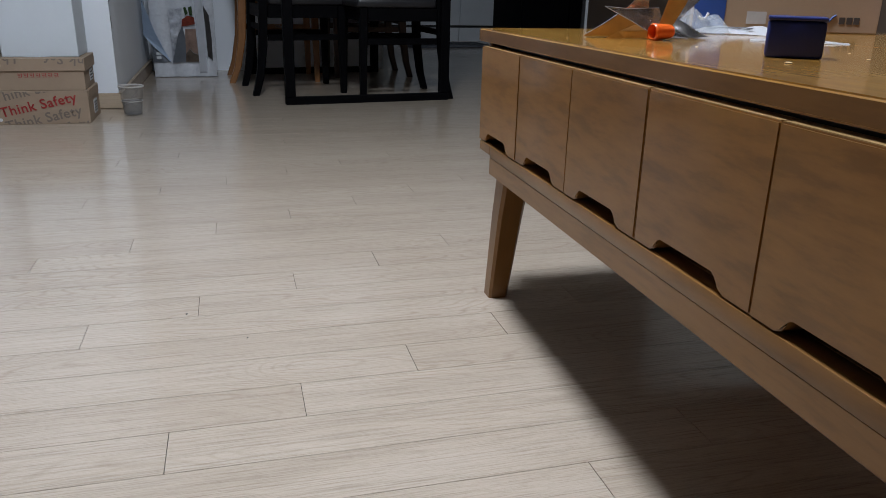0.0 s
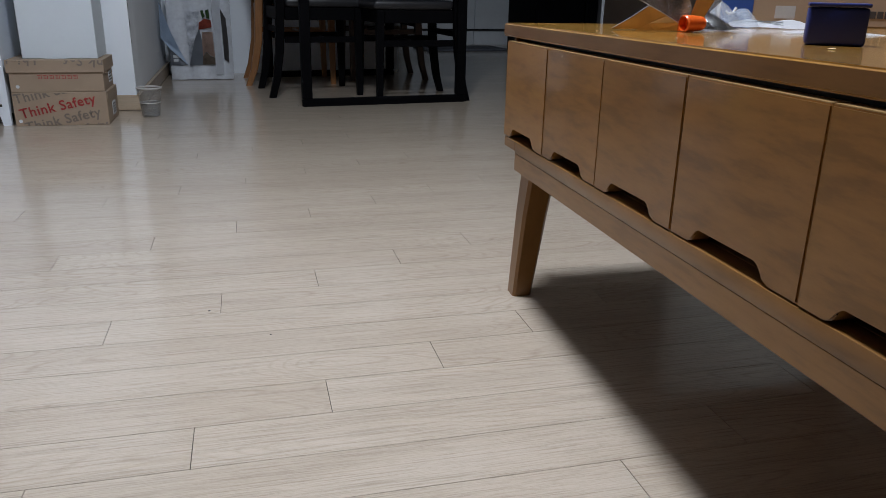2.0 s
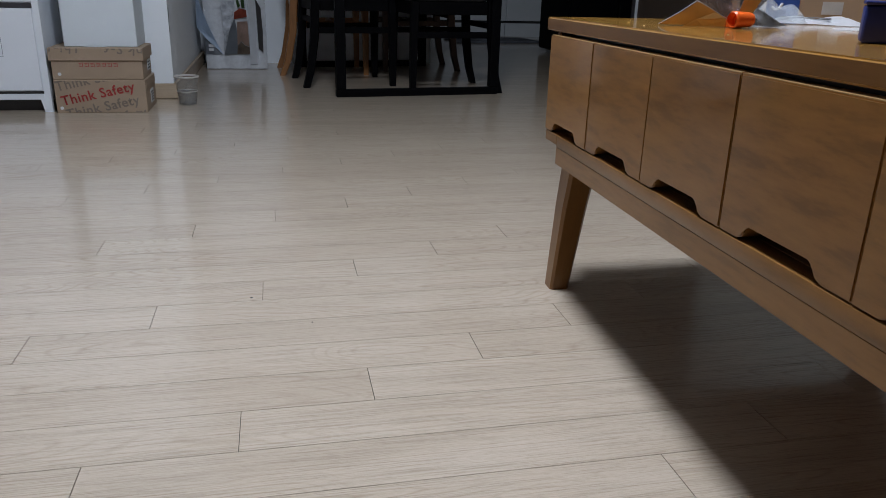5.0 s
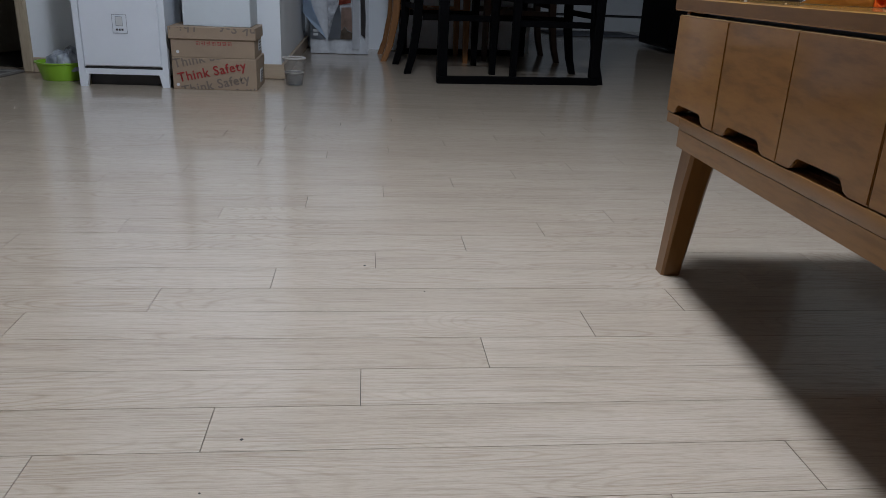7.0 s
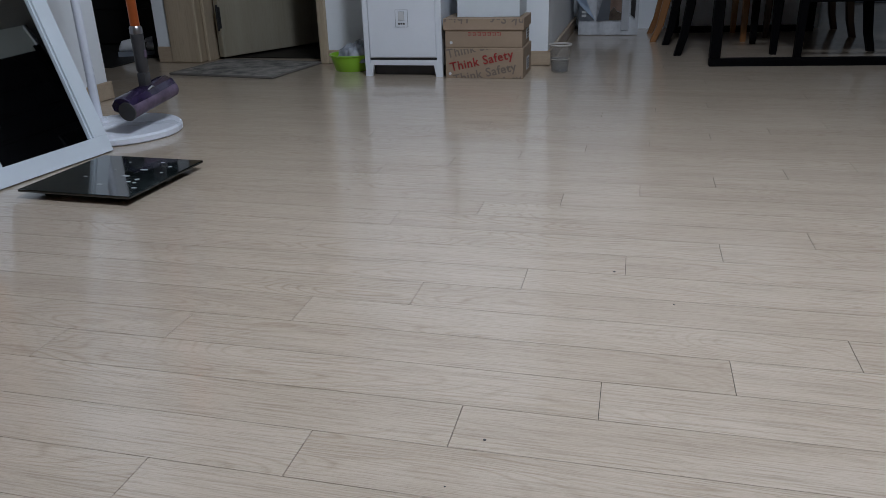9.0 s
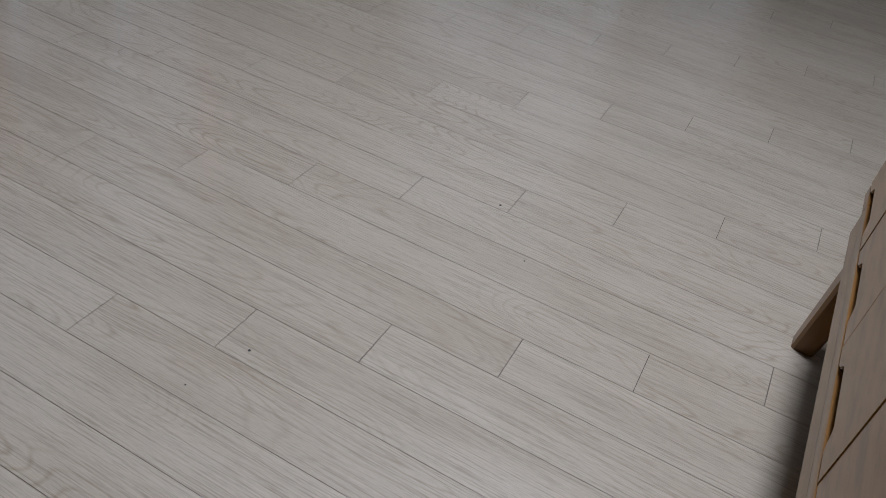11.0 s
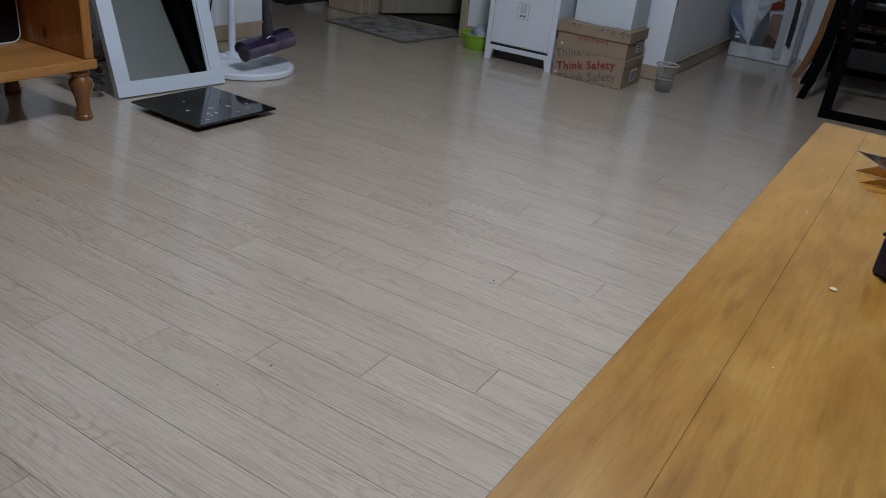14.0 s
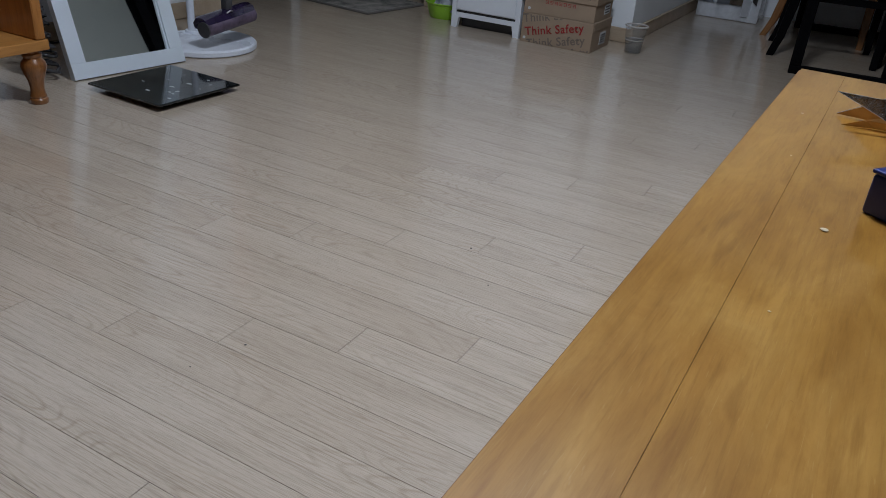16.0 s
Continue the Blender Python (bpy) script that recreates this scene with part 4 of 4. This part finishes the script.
# plastic cup
cup = thing("plastic_cup", -0.122, 2.524, 0, 0, "clear plastic cup with a white rim, part full of water", "cup")
part("wall", lathe(bmesh.new(), [(0.0, 0.0), (0.032, 0.0), (0.034, 0.003), (0.0455, 0.108), (0.0442, 0.108), (0.0326, 0.004), (0.0, 0.003)], 40, caps=False), M_CUP, cup, smooth=True)
part("rim", lathe(bmesh.new(), [(0.0457, 0.106), (0.0482, 0.108), (0.0484, 0.111), (0.0457, 0.113), (0.0438, 0.111), (0.0438, 0.107), (0.0457, 0.106)], 40, caps=False), M_RIM, cup, "white rolled rim", True)
part("water", lathe(bmesh.new(), [(0.0, 0.0045), (0.0316, 0.0045), (0.0374, 0.054), (0.0, 0.054)], 40, caps=False), M_WATER, cup, smooth=True)
part("band", lathe(bmesh.new(), [(0.0393, 0.0525), (0.0398, 0.0535), (0.0400, 0.0550), (0.0396, 0.0555), (0.0388, 0.0528)], 40, caps=False), M_RIM, cup, "white moulded band", True)

# tissue pack
pack = thing("toilet_paper_pack", 0.02, 3.725, 0, 0, "clear-wrapped pack of white toilet rolls with torn printed film", "pack")
for row in range(5):
    for col in range(3):
        roll = part("roll", lathe(bmesh.new(), [(0.018, 0.002), (0.049, 0.002), (0.0525, 0.006), (0.0525, 0.098), (0.049, 0.102), (0.018, 0.102)], 24, -0.105 + 0.105 * col, 0.056, True), M_TISSUE, pack, smooth=True)
        roll.matrix_basis = pose(0, 0, 0.105 * row)
part("back_rolls", B(-0.157, 0.157, 0.11, 0.21, 0.003, 0.53, bevel=0.03, segs=3), M_TISSUE, pack, smooth=True)


wrap = bmesh.new()
rings = []
for j in range(27):
    z = 0.003 + 0.52 * j / 26
    pinch = 0.0025 * (0.5 + 0.5 * math.cos(2 * math.pi * z / 0.105))
    row = [(-0.1595 + 0.319 * i / 36, -0.0008 + pinch + 0.006 * (0.5 + 0.5 * math.cos(2 * math.pi * (i / 36 * 3))) + 0.0012 * noise.noise(Vector((i * 0.4, z * 30, 3.0))), z) for i in range(37)]
    rings.append(row + [(0.1605, 0.2, z), (-0.1605, 0.2, z)])
loft(wrap, rings, False)
part("wrap", wrap, M_WRAP, pack, "clear plastic wrap", True)


def film(name, pts, mat, y, label=""):
    """A flat piece of printed film, slightly bowed, from (x, z) corners."""
    bm = bmesh.new()
    vs = [bm.verts.new((x, y - 0.004 * math.cos(x * 9), z)) for x, z in pts]
    bm.faces.new(vs)
    bmesh.ops.solidify(bm, geom=bm.faces[:], thickness=0.0008)
    return part(name, bm, mat, pack, label)


film("film_print", [(-0.159, 0.08), (-0.159, 0.165), (-0.12, 0.135), (-0.07, 0.082), (-0.1, 0.077)], M_GREYPRINT, -0.0025, "grey printed film")
film("film_print", [(-0.062, 0.078), (-0.05, 0.16), (0.0, 0.27), (0.012, 0.19), (0.05, 0.1), (0.068, 0.084)], M_GREYPRINT, -0.0032, "grey printed film")
film("silver_fold", [(-0.062, 0.08), (-0.058, 0.16), (-0.066, 0.345), (-0.03, 0.352), (0.006, 0.356), (-0.006, 0.28), (-0.03, 0.2)], M_SILVERFILM, -0.012, "silvery torn film standing proud")
film("film_fold", [(-0.19, 0.40), (-0.196, 0.22), (-0.15, 0.16), (-0.068, 0.08), (-0.098, 0.14), (-0.14, 0.24)], M_PALEBLUE, -0.018, "pale blue folded film")
film("film_print", [(0.008, 0.125), (0.012, 0.25), (0.066, 0.252), (0.07, 0.12), (0.045, 0.13), (0.03, 0.15)], M_PEACH, -0.0045, "peach printed picture")
film("film_print", [(0.004, 0.082), (0.008, 0.123), (0.03, 0.147), (0.045, 0.127), (0.07, 0.118), (0.07, 0.082)], M_BROWNPRINT, -0.0042, "brown printed picture")
film("film_print", [(-0.004, 0.262), (0.0, 0.298), (0.03, 0.318), (0.062, 0.31), (0.064, 0.275), (0.03, 0.268)], M_REDFILM, -0.0052, "red printed patch")
film("film_print", [(0.02, 0.32), (0.012, 0.358), (0.024, 0.362), (0.034, 0.33)], M_GREEN, -0.0052, "green printed leaf")
film("film_print", [(0.04, 0.32), (0.036, 0.36), (0.054, 0.366), (0.056, 0.318)], M_GREEN, -0.0052, "green printed leaf")
film("film_print", [(0.118, 0.11), (0.116, 0.25), (0.112, 0.37), (0.138, 0.32), (0.144, 0.2), (0.142, 0.09)], M_INK, -0.0045, "dark printed strip")
film("film_glint", [(0.071, 0.03), (0.073, 0.24), (0.07, 0.43), (0.111, 0.43), (0.113, 0.24), (0.111, 0.03)], M_TISSUE, -0.0065, "white film strip")
for k, (x0, x1) in enumerate(((-0.142, -0.105), (-0.142, -0.118))):
    part("print_bar", B(x0, x1, -0.007, -0.0062, 0.118 - 0.02 * k, 0.131 - 0.02 * k), M_LABEL, pack)


# ---- dining corner ----
dining = thing("dining_table", 0.785, 3.313, 0, 6, "black dining table on rectangular frame legs", "table")
part("tabletop", B(-0.40, 0.40, -0.62, 0.62, 0.70, 0.74, bevel=0.006), M_BLACK, dining)
for y in (-0.575, 0.575):
    for x in (-0.352, 0.352):
        part("post", B(x - 0.021, x + 0.021, y - 0.018, y + 0.018, 0.0325, 0.6995, bevel=0.003), M_BLACK, dining)
    part("floor_rail", B(-0.373, 0.373, y - 0.018, y + 0.018, 0, 0.032, bevel=0.003), M_BLACK, dining)
    part("top_rail", B(-0.33, 0.33, y - 0.018, y + 0.018, 0.66, 0.6995, bevel=0.003), M_BLACK, dining)


def chair(name, x, y, rz, frame_mat, seat_mat, label, group, flare=0.05):
    """A dining chair that faces its own +x; the back legs flare towards -x."""
    c = thing(name, x, y, 0, rz, label, "chair", group)
    for s in (-1, 1):
        fl = bmesh.new()
        square_leg(fl, [(0.165, s * 0.178, 0, 0.026, 0.028), (0.163, s * 0.177, 0.2, 0.032, 0.032), (0.16, s * 0.175, 0.40, 0.036, 0.036)])
        part("leg", fl, frame_mat, c)
        bl = bmesh.new()
        square_leg(bl, [(-0.20 - flare, s * 0.178, 0, 0.03, 0.032), (-0.20 - flare * 0.55, s * 0.177, 0.08, 0.034, 0.033), (-0.20 - flare * 0.15, s * 0.176, 0.22, 0.038, 0.034), (-0.198, s * 0.175, 0.42, 0.04, 0.034), (-0.21, s * 0.174, 0.6, 0.034, 0.032), (-0.26, s * 0.172, 0.92, 0.028, 0.03)])
        part("leg", bl, frame_mat, c)
        part("side_stretcher", B(-0.182, 0.146, s * 0.176 - 0.01, s * 0.176 + 0.01, 0.245, 0.272, bevel=0.002), frame_mat, c)
        part("side_apron", B(-0.178, 0.141, s * 0.175 - 0.011, s * 0.175 + 0.011, 0.345, 0.40, bevel=0.002), frame_mat, c)
    part("front_apron", B(0.15, 0.172, -0.156, 0.156, 0.345, 0.40, bevel=0.002), frame_mat, c)
    part("back_apron", B(-0.21, -0.188, -0.157, 0.157, 0.345, 0.40, bevel=0.002), frame_mat, c)
    part("cross_stretcher", B(-0.01, 0.01, -0.165, 0.165, 0.247, 0.27, bevel=0.002), frame_mat, c)
    part("back_stretcher", B(-0.208, -0.19, -0.158, 0.158, 0.285, 0.31, bevel=0.002), frame_mat, c)
    part("seat", B(-0.176, 0.19, -0.196, 0.196, 0.401, 0.442, bevel=0.016, segs=3), seat_mat, c, "dark padded seat", True)
    for z in (0.55, 0.66, 0.77):
        part("back_slat", B(-0.232 - (z - 0.55) * 0.13, -0.216 - (z - 0.55) * 0.13, -0.156, 0.156, z, z + 0.05, bevel=0.004), frame_mat, c)
    part("top_rail", B(-0.275, -0.248, -0.186, 0.186, 0.86, 0.93, bevel=0.008, segs=2), frame_mat, c)
    return c


chair("dining_chair", 0.586, 3.203, 7, M_BLACK, M_SEAT, "black-lacquered dining chair pushed under the table", "chairs at the dining table")
chair("dining_chair", 0.966, 2.958, 186, M_BLACK, M_SEAT, "black-lacquered dining chair with a dark cushion by the table frame", "chairs at the dining table")
chair("wooden_chair", 0.521, 3.653, 2, M_BROWN, M_SEAT, "orange-brown wooden chair with curved back legs", "chairs at the dining table", 0.07)
chair("wooden_chair", 0.976, 3.823, 182, M_SHADEWOOD, M_SEAT, "wooden chair by the wall, its shade painted in as dark reddish-brown", "chairs at the dining table", 0.05)


# ---- mirror, scale, vacuum, low cabinet ----
mirror = thing("leaning_mirror", -1.252, 0.929, 0.004, 0, "white-framed tall mirror leaning back towards the wall", "mirror")
mirror.matrix_basis = pose(-1.252, 0.929, 0.004, 0, 0, -7.0) @ pose(0, 0, 0, 0, -18.0, 0)
HW, HL, FW = 0.1945, 1.45, 0.047
for s in (-1, 1):
    part("stile", B(-0.024, 0.0, min(s * HW, s * (HW - FW)), max(s * HW, s * (HW - FW)), FW + 0.0001, HL - FW - 0.0001, bevel=0.0005), M_FRAME, mirror)
part("bottom_rail", B(-0.024, 0.0, -HW, HW, 0.0, FW, bevel=0.0005), M_FRAME, mirror)
part("top_rail", B(-0.024, 0.0, -HW, HW, HL - FW, HL, bevel=0.0005), M_FRAME, mirror)
part("bead", box(B(-0.016, -0.007, -HW + FW - 0.001, -HW + FW + 0.005, FW, HL - FW), -0.016, -0.007, HW - FW - 0.005, HW - FW + 0.001, FW, HL - FW), M_FRAME, mirror)
part("silvered_glass", B(-0.02, -0.012, -HW + FW - 0.004, HW - FW + 0.004, FW - 0.004, HL - FW + 0.004), M_MIRROR, mirror, "mirror glass")
part("backing", B(-0.03, -0.0245, -HW + 0.004, HW - 0.004, 0.004, HL - 0.004), M_DARKPL, mirror)

scale = thing("bathroom_scale", -1.03, 0.853, 0, -2.0, "square black glass bathroom scale on the floor", "scale")
part("glass_plate", B(-0.15, 0.15, -0.15, 0.15, 0.016, 0.0225, bevel=0.002, segs=2), M_SCALE, scale, "black glass plate")
part("base", B(-0.128, 0.128, -0.126, 0.126, 0.006, 0.0158, bevel=0.002), M_DARKPL, scale)
for sx in (-1, 1):
    for sy in (-1, 1):
        part("foot", lathe(bmesh.new(), [(0.016, 0), (0.018, 0.002), (0.018, 0.0059), (0.0, 0.0059)], 18, sx * 0.1, sy * 0.1), M_CABLE, scale)
for x, y, rx, ry in ((0.04, -0.01, 0.011, 0.005), (0.05, 0.045, 0.011, 0.005), (0.075, -0.05, 0.006, 0.005), (0.095, -0.055, 0.005, 0.004), (0.085, -0.03, 0.006, 0.006), (0.10, 0.08, 0.005, 0.005), (0.12, -0.09, 0.007, 0.004), (-0.03, 0.1, 0.004, 0.003), (0.02, -0.08, 0.008, 0.004), (-0.06, -0.03, 0.006, 0.003), (0.11, 0.03, 0.004, 0.004), (0.06, 0.11, 0.006, 0.003), (-0.02, 0.03, 0.004, 0.003)):
    d = part("contact_mark", lathe(bmesh.new(), [(0, 0), (1, 0), (1, 0.25), (0, 0.25)], 18, caps=False), M_GREYDOT, scale)
    d.matrix_basis = Matrix.Translation((x, y, 0.0226)) @ Matrix.Diagonal((rx, ry, 0.001, 1))

vac = thing("stick_vacuum_stand", -1.345, 1.325, 0, 0, "white round-based stand for a stick vacuum", "stand")
base = bmesh.new()
prof = [(0.0, 0.0), (0.176, 0.0), (0.182, 0.004), (0.182, 0.018), (0.176, 0.024), (0.0, 0.026)]
lathe(base, prof, 56, caps=False)
bmesh.ops.bisect_plane(base, geom=base.verts[:] + base.edges[:] + base.faces[:], plane_co=(-0.15, 0.05, 0), plane_no=(-0.9, 0.3, 0), clear_outer=True)
part("base", base, M_PLASTIC, vac, smooth=True)
part("pole", tube(bmesh.new(), [(-0.108, 0.045, 0.02), (-0.108, 0.045, 0.6), (-0.108, 0.045, 1.15)], 0.0135, 20), M_PLASTIC, vac, "white metal pole", True)
part("collar", lathe(bmesh.new(), [(0.0, 0.025), (0.026, 0.025), (0.024, 0.034), (0.0, 0.034)], 24, -0.108, 0.045), M_PLASTIC, vac, smooth=True)
part("dock", B(-0.105, 0.07, 0.025, 0.065, 1.0, 1.06, bevel=0.008), M_PLASTIC, vac)
vacuum = thing("stick_vacuum", -1.242, 1.338, 0.115, 0, "stick vacuum with an orange tube and purple floor head", "vacuum")
part("tube", tube(bmesh.new(), [(0, 0, 0.198), (0, 0, 0.5), (0, 0, 0.92)], 0.0135, 22), M_ORANGE_TUBE, vacuum, "copper-orange metal tube", True)
part("cuff", lathe(bmesh.new(), [(0.0, 0.180), (0.0185, 0.180), (0.0185, 0.196), (0.015, 0.202), (0.0, 0.202)], 24), M_STEEL, vacuum, "metal cuff", True)
part("neck", lathe(bmesh.new(), [(0.0, 0.045), (0.0135, 0.045), (0.0145, 0.07), (0.018, 0.075), (0.018, 0.11), (0.0185, 0.18), (0.0, 0.1801)], 24), M_DARKPL, vacuum, "dark grey neck", True)
part("red_tab", B(0.015, 0.021, -0.006, 0.006, 0.11, 0.135, bevel=0.003), M_ROLLER, vacuum, "red release tab")
part("handle_body", B(-0.04, 0.06, -0.04, 0.04, 0.92, 1.1, bevel=0.02, segs=3), M_DARKPL, vacuum, smooth=True)
head_tilt = pose(0.006, -0.012, 0.0, 6.0, 0, 0) @ Matrix.Diagonal((0.8, 0.92, 0.8, 1))
part("joint", box(bmesh.new(), -0.014, 0.014, -0.016, 0.016, 0.02, 0.07, bevel=0.006, segs=2), M_DARKPL, vacuum, "swivel joint", True)
hd = bmesh.new()
sec = [(-0.045, -0.012), (-0.05, 0.01), (-0.03, 0.034), (0.0, 0.04), (0.028, 0.03), (0.042, 0.0), (0.02, -0.005), (-0.02, -0.02)]
loft(hd, [[(x * k, y, z * k) for x, z in sec] for y, k in ((-0.128, 0.92), (-0.122, 1.0), (0.0, 1.02), (0.122, 1.0), (0.128, 0.92))])
head = part("floor_head", hd, M_PURPLE, vacuum, "dark purple translucent floor head", True)
head.matrix_basis = head_tilt
rl = bmesh.new()
tube(rl, [(0.014, -0.126, -0.012), (0.014, 0.0, -0.012), (0.014, 0.126, -0.012)], 0.032, 26)
part("roller", rl, M_ROLLER, head, "dark red brush roller", True)
part("end_cap", lathe(bmesh.new(), [(0, 0), (0.034, 0), (0.034, 0.006), (0, 0.006)], 26).copy(), M_DARKPL, head).matrix_basis = pose(0.014, -0.1262, -0.012, 90, 0, 0)
part("clip", tube(bmesh.new(), [(0.03, -0.02, 0.032), (0.036, -0.005, 0.04), (0.03, 0.012, 0.034)], 0.003, 8), M_STEEL, head, "small metal clip")

tv = thing("pine_low_cabinet", -1.148, 0.584, 0, 0, "orange knotty-pine low cabinet on turned legs", "cabinet")
part("bottom_board", B(-0.42, 0.0, -1.45, 0.0, 0.144, 0.171, bevel=0.003, segs=2), M_PINE, tv)
part("side", B(-0.415, -0.004, -0.032, -0.004, 0.1712, 0.52, bevel=0.003), M_PINEZ, tv)
part("side", B(-0.415, -0.004, -1.446, -1.418, 0.1712, 0.52, bevel=0.003), M_PINEZ, tv)
part("divider", B(-0.415, -0.004, -0.74, -0.715, 0.1712, 0.52, bevel=0.003), M_PINEZ, tv)
part("back", B(-0.42, -0.4155, -1.446, -0.004, 0.1712, 0.52), M_PINE, tv)
part("top", B(-0.43, 0.012, -1.462, 0.012, 0.5205, 0.55, bevel=0.004, segs=2), M_PINE, tv)
turned = [(0.0, 0.0), (0.0215, 0.0), (0.0235, 0.004), (0.0235, 0.012), (0.020, 0.016), (0.0215, 0.020), (0.019, 0.026), (0.0175, 0.04), (0.0205, 0.062), (0.0285, 0.085), (0.0325, 0.1), (0.0305, 0.112), (0.0235, 0.12), (0.022, 0.124), (0.025, 0.129), (0.025, 0.134), (0.021, 0.138), (0.024, 0.1438), (0.0, 0.1439)]
for x in (-0.032, -0.375):
    for y in (-0.034, -1.41):
        part("leg", lathe(bmesh.new(), turned, 32, x, y, caps=False), M_TURNED, tv, "turned pine leg", True)


def round_plate(bm, x0, x1, y0, y1, z0, z1, r):
    """An upright plate across x with rounded corners."""
    ring = []
    for cy, cz, a0 in ((y1 - r, z1 - r, 0), (y0 + r, z1 - r, 90), (y0 + r, z0 + r, 180), (y1 - r, z0 + r, 270)):
        ring += [(cy + r * math.cos(radians(a0 + 18 * k)), cz + r * math.sin(radians(a0 + 18 * k))) for k in range(6)]
    return loft(bm, [[(x0, y, z) for y, z in ring], [(x1, y, z) for y, z in ring]])


box_tv = thing("white_rimmed_monitor", -1.41, 0.404, 0.1715, 6, "black screen with a white rounded rim standing on the shelf", "screen")
part("rim", round_plate(bmesh.new(), -0.012, 0.004, -0.26, 0.135, 0.0, 0.26, 0.026), M_PLASTIC, box_tv, "white rounded rim")
part("screen", round_plate(bmesh.new(), 0.0042, 0.0052, -0.2555, 0.1305, 0.0045, 0.2555, 0.022), M_SCREEN, box_tv)
part("stand", B(-0.07, -0.0125, -0.1, 0.04, 0.0, 0.06, bevel=0.005), M_DARKPL, box_tv)

cables = thing("cable_coil", -1.36, 0.705, 0, 0, "tangle of black and grey cables on the floor", "cables")
for k in range(8):
    a = [(0.045 * math.cos(t * 0.7 + k) - 0.01 * k, 0.03 * math.sin(t * 0.7 + k * 1.3), 0.008 + 0.028 * k + 0.02 * (1 + math.sin(t * 0.35 + k))) for t in range(14)]
    part("cable", tube(bmesh.new(), a, 0.0045, 7), M_CABLE if k % 3 else M_DARKPL, cables, smooth=True)
wire = thing("wall_cable", -1.70, 1.25, 0, 0, "thin black cable running along the baseboard", "cable")
part("wire", tube(bmesh.new(), [(0.0, -0.5, 0.005), (0.01, 0.0, 0.005), (0.0, 0.15, 0.02), (-0.015, 0.25, 0.12), (-0.02, 0.3, 0.3)], 0.0035, 7), M_CABLE, wire, smooth=True)


def shoe(x, y, rz):
    s = thing("sneaker", x, y, 0.003, rz, "white and grey sneaker on the entrance floor", "shoe", "shoes in the entrance")
    rings = []
    for f, w, h in ((0.0, 0.022, 0.05), (0.06, 0.034, 0.075), (0.25, 0.036, 0.085), (0.45, 0.038, 0.075), (0.65, 0.044, 0.055), (0.85, 0.042, 0.042), (0.97, 0.026, 0.034), (1.0, 0.012, 0.026)):
        rings.append([(f * 0.27, w * math.cos(2 * math.pi * i / 14), 0.02 + (h - 0.02) * 0.5 * (1 + math.sin(2 * math.pi * i / 14))) for i in range(14)])
    part("upper", loft(bmesh.new(), rings), M_PAPER, s, smooth=True)
    part("sole", outline(bmesh.new(), [(-0.006, 0.0), (0.272, 0.0), (0.28, 0.012), (0.274, 0.022), (-0.004, 0.024)], -0.04, 0.04), M_GREYPRINT, s)
    for k in range(4):
        part("stripe", B(0.07 + 0.02 * k, 0.08 + 0.02 * k, -0.0395, 0.0395, 0.03, 0.066, bevel=0.002), M_INK, s)


shoe(-2.42, 2.86, 25)
shoe(-2.36, 2.98, 35)

# ---- floor planks ----
PW, PL = 0.085, 0.793


def plank_mesh(x0, x1):
    bm = bmesh.new()
    y0, y1 = 0.00038, PW - 0.00038
    a, b = x0 + 0.00045, x1 - 0.00045
    lo = [bm.verts.new(p) for p in ((a, y0, -0.0043), (b, y0, -0.0043), (b, y1, -0.0043), (a, y1, -0.0043))]
    top = [bm.verts.new(p) for p in ((a, y0, 0), (b, y0, 0), (b, y1, 0), (a, y1, 0))]
    for i in range(4):
        bm.faces.new((lo[i], lo[(i + 1) % 4], top[(i + 1) % 4], top[i]))
    bm.faces.new(top)
    return bm


PLANK = mesh_of("plank", plank_mesh(0.0, PL), M_FLOOR)
rest_v, rest_f = [], []
proto = [v.co.copy() for v in PLANK.vertices]
proto_f = [tuple(p.vertices) for p in PLANK.polygons]
count = 0
for row in range(-31, 82):
    x = (0.163 * row) % PL - 4.0 * PL
    if row * PW < -0.45 or row * PW > 2.7:
        near_row = False
    else:
        near_row = True
    while x < 4.3:
        if near_row and -1.75 < x + PL / 2 < 1.75 and count < 300:
            p = new("plank", PLANK)
            p.parent = floor
            p.matrix_basis = Matrix.Translation((x, row * PW, 0.0))
            count += 1
        else:
            o = len(rest_v)
            rest_v += [(v.x + x, v.y + row * PW, v.z) for v in proto]
            rest_f += [tuple(i + o for i in f) for f in proto_f]
        x += PL
rest = bpy.data.meshes.new("outer_planks")
rest.from_pydata(rest_v, [], rest_f)
rest.materials.append(M_FLOOR)
outer = new("outer_planks", rest)
outer.parent = floor
tagged(outer, "pale oak laminate planks farther off", kind="stuff")

# specks and a dark dent on the floor
for x, y, r in ((0.039, 0.021, 0.0021), (0.167, 0.522, 0.0024), (0.26, 0.412, 0.0014), (0.013, -0.066, 0.0012), (-0.761, 0.142, 0.0024)):
    s = thing("floor_speck", x, y, 0.0, 0, "tiny dark speck on the laminate floor", "speck")
    bm = lathe(bmesh.new(), [(0.0, 0.0002), (r, 0.0002), (r * 0.6, 0.0009), (0.0, 0.001)], 9, caps=False)
    part("grain", bm, M_INK, s)
